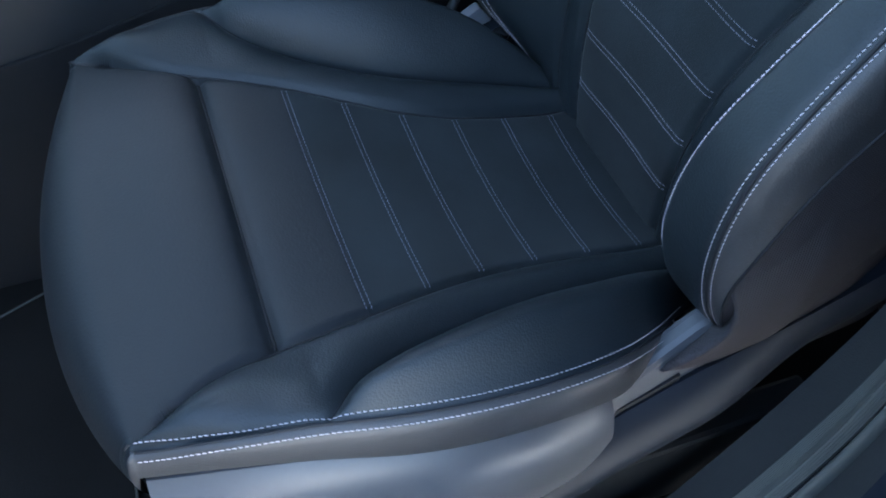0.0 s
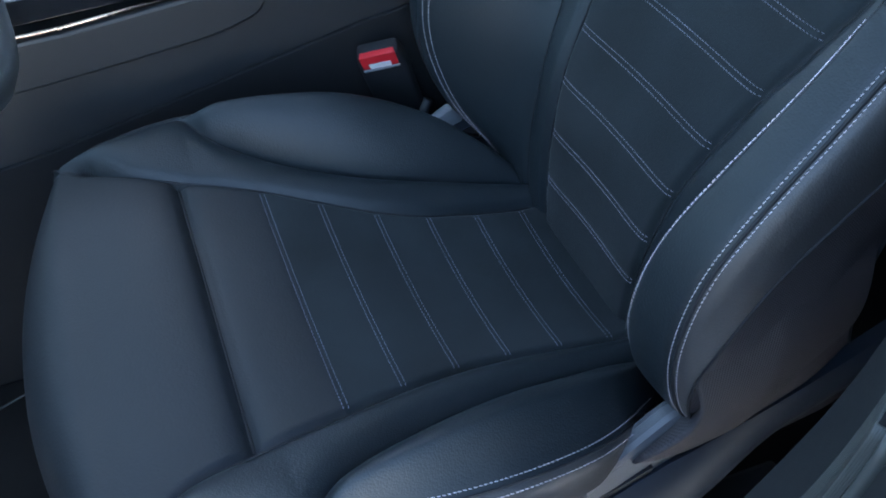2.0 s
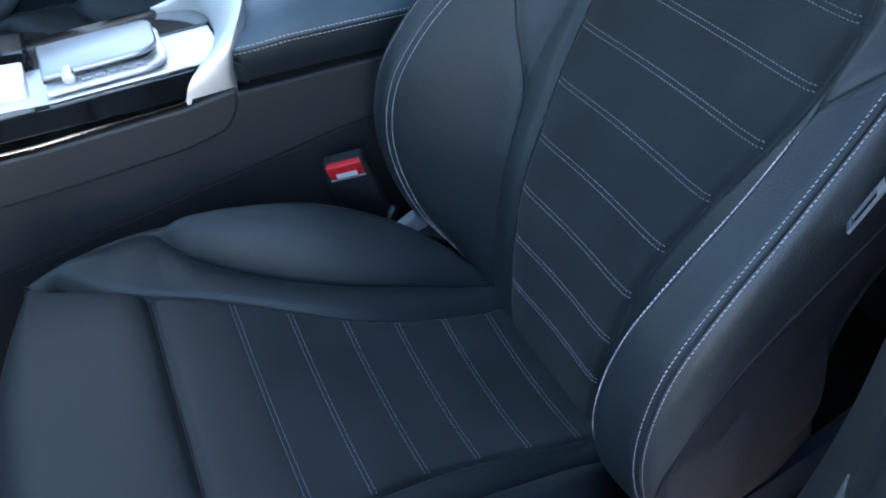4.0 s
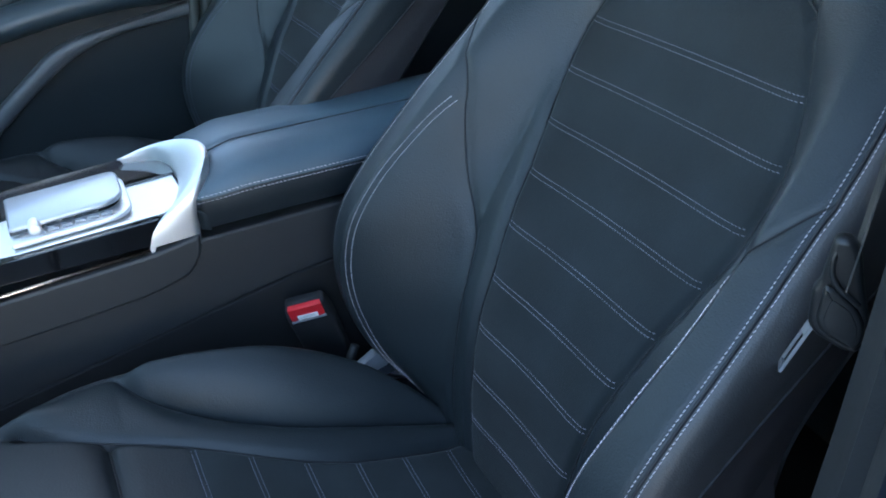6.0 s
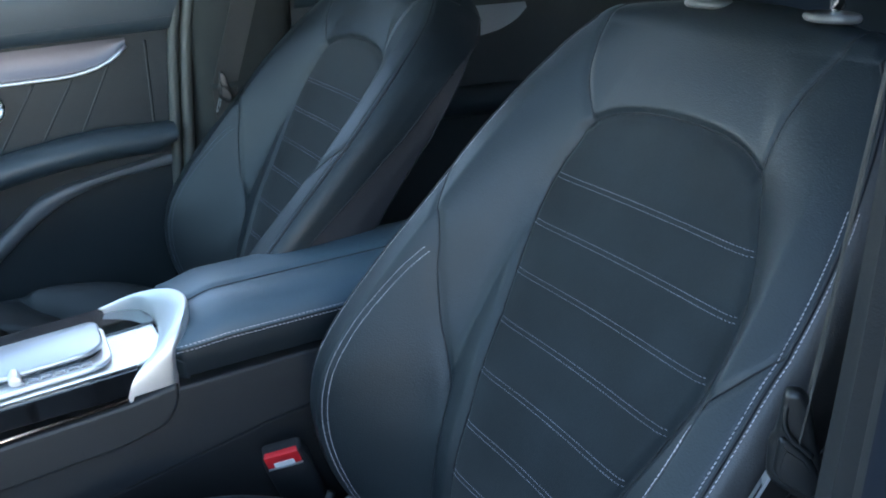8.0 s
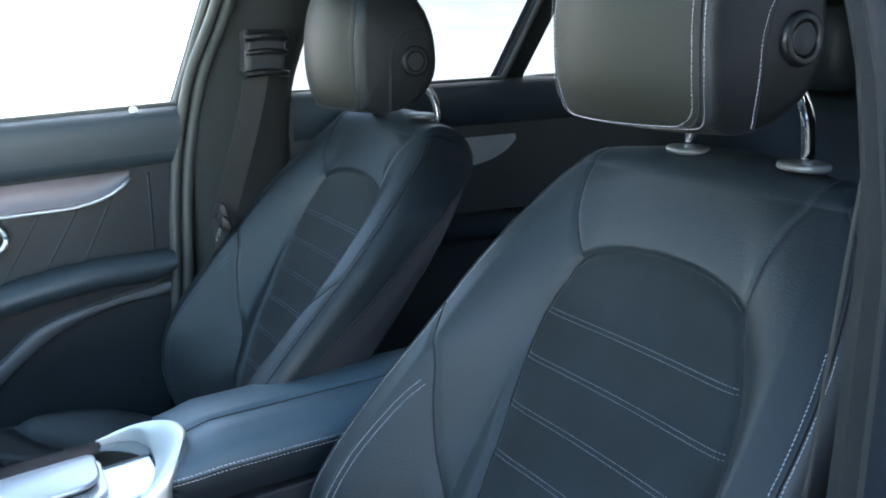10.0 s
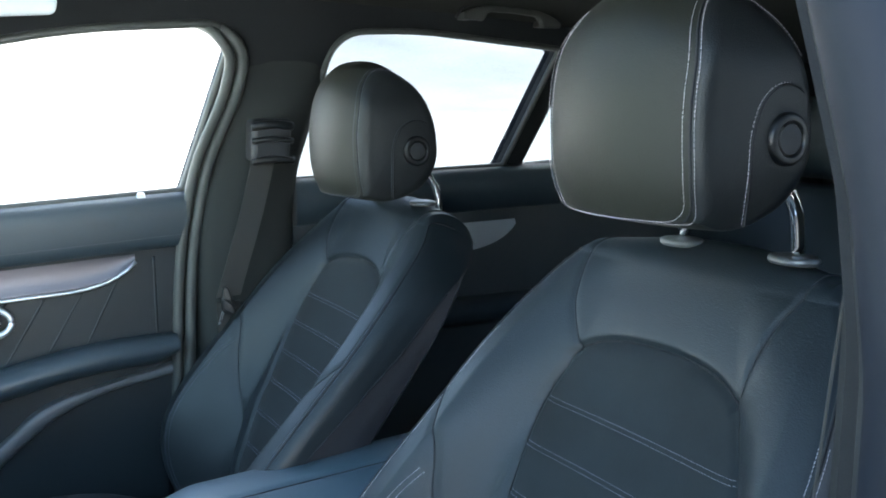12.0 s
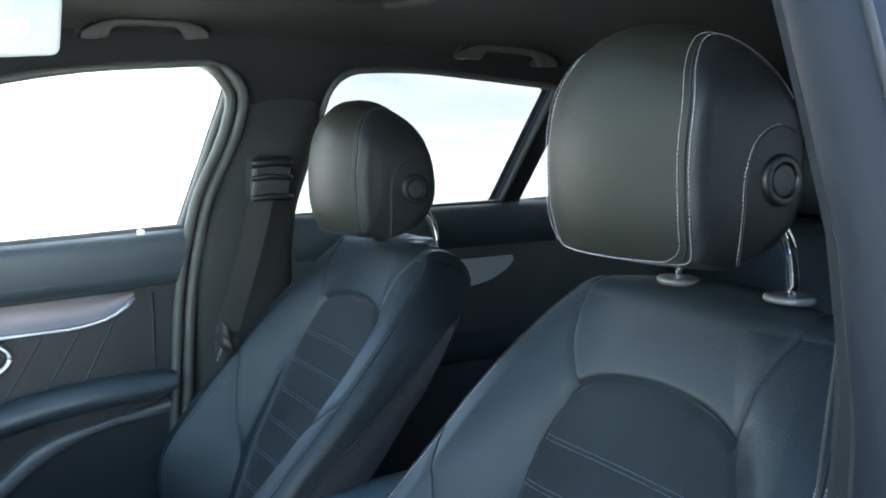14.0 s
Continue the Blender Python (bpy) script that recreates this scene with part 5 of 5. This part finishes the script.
rest_level("rest_base", 0.0, 0.0, 0.0, 0.006, ALU, 0.002)
rest_level("rest_body", 0.022, 0.009, 0.004, 0.013, PIANO, 0.002, "gloss black body of the palm rest")
rest_level("palm_rest", 0.016, 0.006, 0.0115, 0.0185, PADGREY, 0.003, "silver-grey touchpad palm rest")
for k in range(6):
    x = -0.352 + 0.014 * k
    part("button", box(x, x + 0.011, 0.3585, 0.3645, 0.946 + 0.10 * (x + 0.25), 0.9495 + 0.10 * (x + 0.25), 0.001), PLASTIC_LIGHT, con)
part_round("thumb_wheel", [(0.007, 0.012), (0.007, -0.004), (0.0055, -0.006), (0, -0.0065)], (-0.350, 0.362, 0.943), ALU, con, "knurled metal thumbwheel", n=20)
part("scroll_block", box(-0.46, -0.392, 0.372, 0.430, 0.918, 0.940, 0.004), ALU, con, "bright switch block")
part("switch", box(-0.47, -0.386, 0.448, 0.50, 0.925, 0.945, 0.004), PIANO, con)
# armrest lid
sec = path_of([(0.341, 0.912), (0.3365, 0.935), (0.339, 0.957), (0.350, 0.974), (0.372, 0.983), (0.404, 0.986), (0.44, 0.987), (0.475, 0.984), (0.505, 0.975), (0.519, 0.955), (0.520, 0.912)], 60)
rows = []
for x in np.linspace(-0.180, 0.37, 60):
    slope = 0.052 * (x + 0.18)
    rows.append(np.column_stack([np.full(60, x) + (np.interp(sec[:, 0], [0.337, 0.35, 0.37, 0.40, 0.44, 0.48, 0.52], [0.0, 0.010, 0.019, 0.023, 0.021, 0.014, 0.012]) + np.clip((sec[:, 1] - 0.93) / 0.05, 0, 1) * 0.002 - 0.005) * max(0.37 - x, 0) / 0.55, sec[:, 0], sec[:, 1] + slope]))
cap = rows[0].copy()
cap[:, 2] = np.minimum(cap[:, 2] - 0.004, 0.93)
rows = [cap + np.array([0.012, 0, 0])] + rows
ar = np.array(rows)
ar[..., 2] -= 0.013 * (1 - sstep((ar[..., 0] + 0.176) / 0.06)) * np.clip((ar[..., 2] - 0.945) / 0.035, 0, 1)
dd = np.abs(ar[..., 1] - 0.410)
ar[..., 2] -= np.where(ar[..., 2] > 0.975, 0.004 * bell(dd, 0.005), 0)
# darker below the stitching, painting the shade on the lid's downward side
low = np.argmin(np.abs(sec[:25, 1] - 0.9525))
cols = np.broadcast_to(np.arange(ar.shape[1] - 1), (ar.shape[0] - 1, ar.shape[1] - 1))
grid("armrest_lid", ar, ARMREST, con, "padded leather armrest lid, blue light in its colour", mask=cols >= low)
grid("lid_side", ar, LEATHER, con, "lower side of the lid, shade as darker leather", mask=cols < low)
tube("seam", ar[1:, np.argmin(np.abs(sec[:, 0] - 0.410) + (sec[:, 1] < 0.97))], 0.0016, SEAMDARK, con, sides=6)
# black block added behind the gap so that it reads as shade
part("gap_filler", slab([(-0.170, 0.88), (-0.170, 0.925), (0.34, 0.95), (0.34, 0.88)], 1, 0.362, 0.50, 0.0), SEAMDARK, con, "black block painting the shade below the lid")
j = np.argmin(np.abs(sec[:25, 1] - 0.9525))
double_stitch(path_of(ar[1:, j] + np.array([0, -0.0006, 0]), 200), np.tile([0, -1.0, 0.25], (200, 1)), 0.0032, con, wide=0.00038, high=0.0006, dash=0.0036, gap=0.0014)

# ---- belt buckle ----
bk = thing("belt_buckle", (-0.05, 0.285, 0.62), "black seat belt buckle with a red button", "belt buckle")
bk_pose = Matrix.Translation((-0.083, 0.290, 0.808)) @ Euler((radians(18), radians(-14), radians(-22))).to_matrix().to_4x4()


def buckle_part(name, pts, r, a0, a1, bevel, mat, label):
    bm = slab(rounded(pts, r), 1, a0, a1, bevel, 3)
    bmesh.ops.transform(bm, matrix=bk_pose, verts=bm.verts)
    shade(part(name, bm, mat, bk, label))


buckle_part("buckle_body", [(-0.024, -0.100), (0.026, -0.100), (0.028, -0.01), (0.0235, 0.0135), (-0.0235, 0.0135), (-0.026, -0.01)], 0.006, -0.009, 0.013, 0.004, SEAMDARK, "black plastic buckle body")
buckle_part("release_button", [(-0.0205, -0.0065), (0.0205, -0.0065), (0.0205, 0.0138), (-0.0205, 0.0138)], 0.003, -0.0103, -0.002, 0.001, RED, "red release button")
# white bar stands in for the highlight on the red button
buckle_part("button_glint", [(-0.012, -0.0055), (0.0125, -0.0055), (0.0125, 0.002), (-0.012, 0.002)], 0.001, -0.0109, -0.0095, 0.0, WHITE, "white bar painting the highlight on the button")
buckle_part("button_edge", [(-0.021, -0.0095), (0.021, -0.0095), (0.021, -0.0070), (-0.021, -0.0070)], 0.0005, -0.0105, 0.0, 0.0, PLASTIC_LIGHT, "pale lower rim")
tube("stalk", [(-0.062, 0.286, 0.73), (-0.045, 0.285, 0.66), (-0.03, 0.285, 0.56), (-0.03, 0.285, 0.42)], 0.012, PLASTIC, bk, sides=10, n=16, flat=0.6)
lc = thing("belt_bracket", (0.0, 0.275, 0.68), "pale grey plastic belt bracket beside the seat", "belt bracket")
bm = slab(rounded([(-0.043, 0.732), (-0.014, 0.750), (0.026, 0.700), (0.0, 0.704)], 0.005), 1, 0.246, 0.262, 0.004)
shade(part("bracket", bm, PLASTIC_LIGHT, lc))
tube("cable", [(-0.03, 0.28, 0.745), (-0.045, 0.282, 0.70), (-0.02, 0.28, 0.60), (-0.02, 0.28, 0.42)], 0.006, PLASTIC, lc, n=16)

# ---- near sill ----
sill = thing("door_sill", (0.0, -0.40, 0.42), "dark door sill with a ribbed rubber seal", "door sill", kind="structure")
rise = lambda x: 0.24 * sstep((x + 0.12) / 0.42)
xs_ = np.linspace(-1.2, 1.4, 140)
rows = []
for x in xs_:
    sec_ = [(-0.285, 0.40), (-0.290, 0.47), (-0.300, 0.497), (-0.318, 0.508), (-0.350, 0.510), (-0.372, 0.505), (-0.385, 0.49), (-0.40, 0.44), (-0.41, 0.36)]
    rows.append([(x, y, z + rise(x)) for y, z in sec_])
shade(grid("sill_trim", np.array(rows), PILLAR, sill), 50)
for kk in range(8):
    ln = np.column_stack([xs_, np.full(140, -0.312 - 0.0058 * kk), 0.5095 + np.array([rise(x) for x in xs_])])
    tube("rib", ln, 0.0024, RUBBER, sill, sides=6)
rows = [[(x, y, z + rise(x)) for y, z in [(-0.376, 0.46), (-0.380, 0.515), (-0.392, 0.527), (-0.41, 0.527), (-0.45, 0.515), (-0.50, 0.49), (-0.52, 0.40)]] for x in xs_]
shade(grid("sill_paint", np.array(rows), PLASTIC_LIGHT, sill, "pale grey outer sill edge"), 50)

# painted pillar outside the near trim
PILLAR_SWEEP = curve_of([0.45, 0.56, 0.62, 0.70, 0.78, 0.82, 0.90, 0.95, 1.02, 1.09, 1.20, 1.40, 1.70], [-0.90, -0.54, -0.33, -0.19, -0.112, -0.082, -0.034, -0.018, -0.007, 0.0, 0.008, 0.013, 0.0])
pp = thing("pillar_flange", (0.02, -0.42, 0.42), "dark blue painted flange of the centre pillar", "pillar", kind="structure")
rows = []
for z in np.linspace(0.45, 1.66, 80):
    inn = 0.16 * max(z - 1.36, 0) + 0.14 * max(z - 1.43, 0)
    base = float(PILLAR_SWEEP(z))
    rows.append([(x + base, y + inn, z) for x, y in [(0.040, -0.342), (0.020, -0.364), (-0.004, -0.384), (-0.020, -0.396), (-0.034, -0.404), (-0.030, -0.412), (-0.040, -0.420), (-0.066, -0.436), (-0.084, -0.452), (-0.090, -0.468), (-0.078, -0.485), (-0.02, -0.50), (0.10, -0.505), (0.30, -0.50)]])
fl = np.array(rows)
shade(grid("flange_trim", fl[:, :9], WEAVE, pp, "dark woven strip along the pillar edge", flip=True), 60)
shade(grid("flange_cover", fl[:, 8:11], PAINT, pp, "dark blue inner cover", flip=True), 85)
shade(grid("flange", fl[fl[:, 0, 2] > 0.74][:, 10:], PAINT, pp, flip=True), 85)
shade(grid("sill_lip", fl[fl[:, 0, 2] < 0.76][:, 7:] + np.array([-0.003, -0.003, 0.003]), PLASTIC_LIGHT, pp, "pale grey painted sill lip", flip=True), 85)
tube("panel_joint", path_of(fl[fl[:, 0, 2] > 0.9][:, 10] + np.array([-0.001, -0.001, 0]), 60), 0.0022, SEAMDARK, pp, "dark panel joint", sides=6, up=(0.3, 1, 0))
for k in np.linspace(2.0, 4.6, 18):
    i = int(k)
    ln = (fl[:, i] * (1 - k + i) + fl[:, i + 1] * (k - i))[fl[:, 0, 2] < 0.98]
    tube("seal_rib", path_of(ln + np.array([-0.0006, -0.0005, 0]), 90), 0.0013, RUBBER, pp, sides=6, up=(0.3, 1, 0))
low = fl[fl[:, 0, 2] < 0.99]
tube("outer_seal", path_of(low[:, 6] + np.array([-0.002, -0.002, 0]), 60), 0.009, RUBBER, pp, "pale rubber outer seal", sides=10, up=(0.3, 1, 0), flat=0.5)
tube("trim_clip", [(-0.0215, -0.3985, 1.062), (-0.027, -0.4025, 1.055), (-0.033, -0.4055, 1.052)], 0.0012, PLASTIC_LIGHT, pp, sides=6, n=8)

# ---- rear bench ----
rb = thing("rear_bench", (1.0, YC, 0.46), "dark leather rear bench seat", "bench seat")
rows = []
for y in np.linspace(-0.28, 1.02, 40):
    pr = path_of([(0.62, 0.50), (0.60, 0.62), (0.62, 0.74), (0.68, 0.775), (0.80, 0.765), (0.98, 0.735), (1.04, 0.74)], 30)
    w = 0.012 * math.cos((y - YC) * 9.6)
    rows.append(np.column_stack([pr[:, 0], np.full(30, y), pr[:, 1] + w]))
grid("cushion", np.array(rows), LEATHER, rb)
rows = []
for y in np.linspace(-0.28, 1.02, 40):
    pr = path_of([(1.02, 0.72), (1.06, 0.85), (1.13, 1.05), (1.20, 1.24), (1.24, 1.30), (1.30, 1.30), (1.36, 1.2)], 30)
    rows.append(np.column_stack([pr[:, 0] + 0.014 * math.cos((y - YC) * 9.6), np.full(30, y), pr[:, 1]]))
grid("backrest", np.array(rows), LEATHER, rb)
for y in (0.0, 0.73):
    ell = [(1.24 + 0.05 * math.cos(t), 1.40 + 0.085 * math.sin(t)) for t in np.linspace(0, 2 * math.pi, 24, endpoint=False)]
    shade(part("head_pad", slab(ell, 1, y - 0.12, y + 0.12, 0.03, 4), LEATHER, rb))
# unseen wall carried up to the roof to block sun from behind
tagged(part("rear_wall", box(1.70, 1.74, -0.42, 1.15, 0.42, 1.72, 0.0), PLASTIC), "added black wall closing the luggage area against the sun", "wall", kind="structure")

# ---- dashboard and wheel ----
dash = thing("dashboard", (-1.0, YC, 0.9), "black moulded dashboard below the windscreen", "dashboard")
bm = slab(rounded([(-1.45, 0.55), (-0.95, 0.55), (-0.86, 0.80), (-0.84, 1.02), (-0.92, 1.10), (-1.10, 1.12), (-1.45, 1.06)], 0.05), 1, -0.36, 1.09, 0.01)
shade(part("dash_body", bm, PLASTIC, dash))
sw_ = thing("steering_wheel", (-0.55, 0.0, 1.2), "dark leather steering wheel with light stitching", "steering wheel")
t = np.linspace(0, 2 * math.pi, 72)
ax_u, ax_v = np.array([0, 1.0, 0]), np.array([-0.42, 0, 0.908])
ctr = np.array([-0.503, 0.0, 1.205])
loop = ctr + 0.182 * (np.cos(t)[:, None] * ax_u + np.sin(t)[:, None] * ax_v)
tube("rim", loop, 0.0155, LEATHER, sw_, sides=14, up=(0.9, 0, 0.42))
hub = [(0.078 * math.cos(w) * (1.12 if math.sin(w) > 0 else 1.0), 0.070 * math.sin(w)) for w in np.linspace(0, 2 * math.pi, 32, endpoint=False)]
bm = slab(hub, 1, -0.03, 0.03, 0.014, 3)
nrm = np.cross(ax_u, ax_v)
bmesh.ops.transform(bm, matrix=Matrix.Translation(Vector(ctr - 0.03 * np.array([0.908, 0, 0.42]))) @ Matrix(((ax_u[0], nrm[0], ax_v[0], 0), (ax_u[1], nrm[1], ax_v[1], 0), (ax_u[2], nrm[2], ax_v[2], 0), (0, 0, 0, 1))), verts=bm.verts)
shade(part("hub", bm, PLASTIC, sw_))
for ang in (0, math.pi, -math.pi / 2):
    e = ctr + 0.175 * (math.cos(ang) * ax_u + math.sin(ang) * ax_v)
    c0 = ctr + np.array([-0.045, 0, -0.02]) + 0.05 * (math.cos(ang) * ax_u + math.sin(ang) * ax_v)
    tube("spoke", np.array([c0, (c0 + e) / 2 + np.array([-0.008, 0, -0.004]), e]), 0.014, ALU, sw_, sides=8, n=10, flat=0.5)
tube("column", [ctr + np.array([-0.04, 0, -0.02]), ctr + np.array([-0.38, 0, -0.16])], 0.045, PLASTIC, sw_, sides=16)

# ---- outside the cabin: the open driver's door and the bonnet ----
od = thing("door_3", (-1.10, -0.42, 0.42), "open driver's door with a black inner card", "car door", kind="structure")
turn = Matrix.Translation((-1.10, -0.42, 0.0)) @ Euler((0, 0, radians(-68))).to_matrix().to_4x4()
bm = slab(rounded([(0.0, 0.42), (1.0, 0.42), (1.06, 0.95), (1.06, 1.30), (0.0, 1.24)], 0.03), 1, -0.07, 0.03, 0.01)
bmesh.ops.transform(bm, matrix=turn, verts=bm.verts)
part("door_panel", bm, PLASTIC, od)
tube("window_rail", [turn @ Vector(q) for q in ((0.05, -0.02, 1.24), (0.55, 0.0, 1.56), (0.85, 0.0, 1.62), (1.08, 0.0, 1.58), (1.06, -0.02, 1.30))], 0.02, PAINT, od, n=30)
bn = thing("bonnet", (-1.9, YC, 0.6), "dark painted bonnet ahead of the windscreen", "bonnet", kind="structure")
bx_ = [[(x, YC + v * (0.78 - 0.06 * ((-1.3 - x) / 1.2) ** 2), 1.06 - 0.20 * ((-1.3 - x) / 1.2) ** 1.6 - 0.10 * abs(v) ** 4) for v in np.linspace(-1, 1, 24)] for x in np.linspace(-1.45, -2.45, 20)]
grid("panel", np.array(bx_), PAINT, bn)
ws = thing("windscreen", (-1.0, YC, 1.3), "windscreen glass above the dashboard, darkened to cut light", "windscreen", kind="structure")
wp = np.array([[(-1.22 + 0.62 * k, YC + v * (0.66 - 0.12 * k), 1.10 + 0.60 * k + 0.03 * math.sin(math.pi * k)) for v in np.linspace(-1, 1, 12)] for k in np.linspace(0, 1, 10)])
grid("pane", wp, SCREEN, ws)
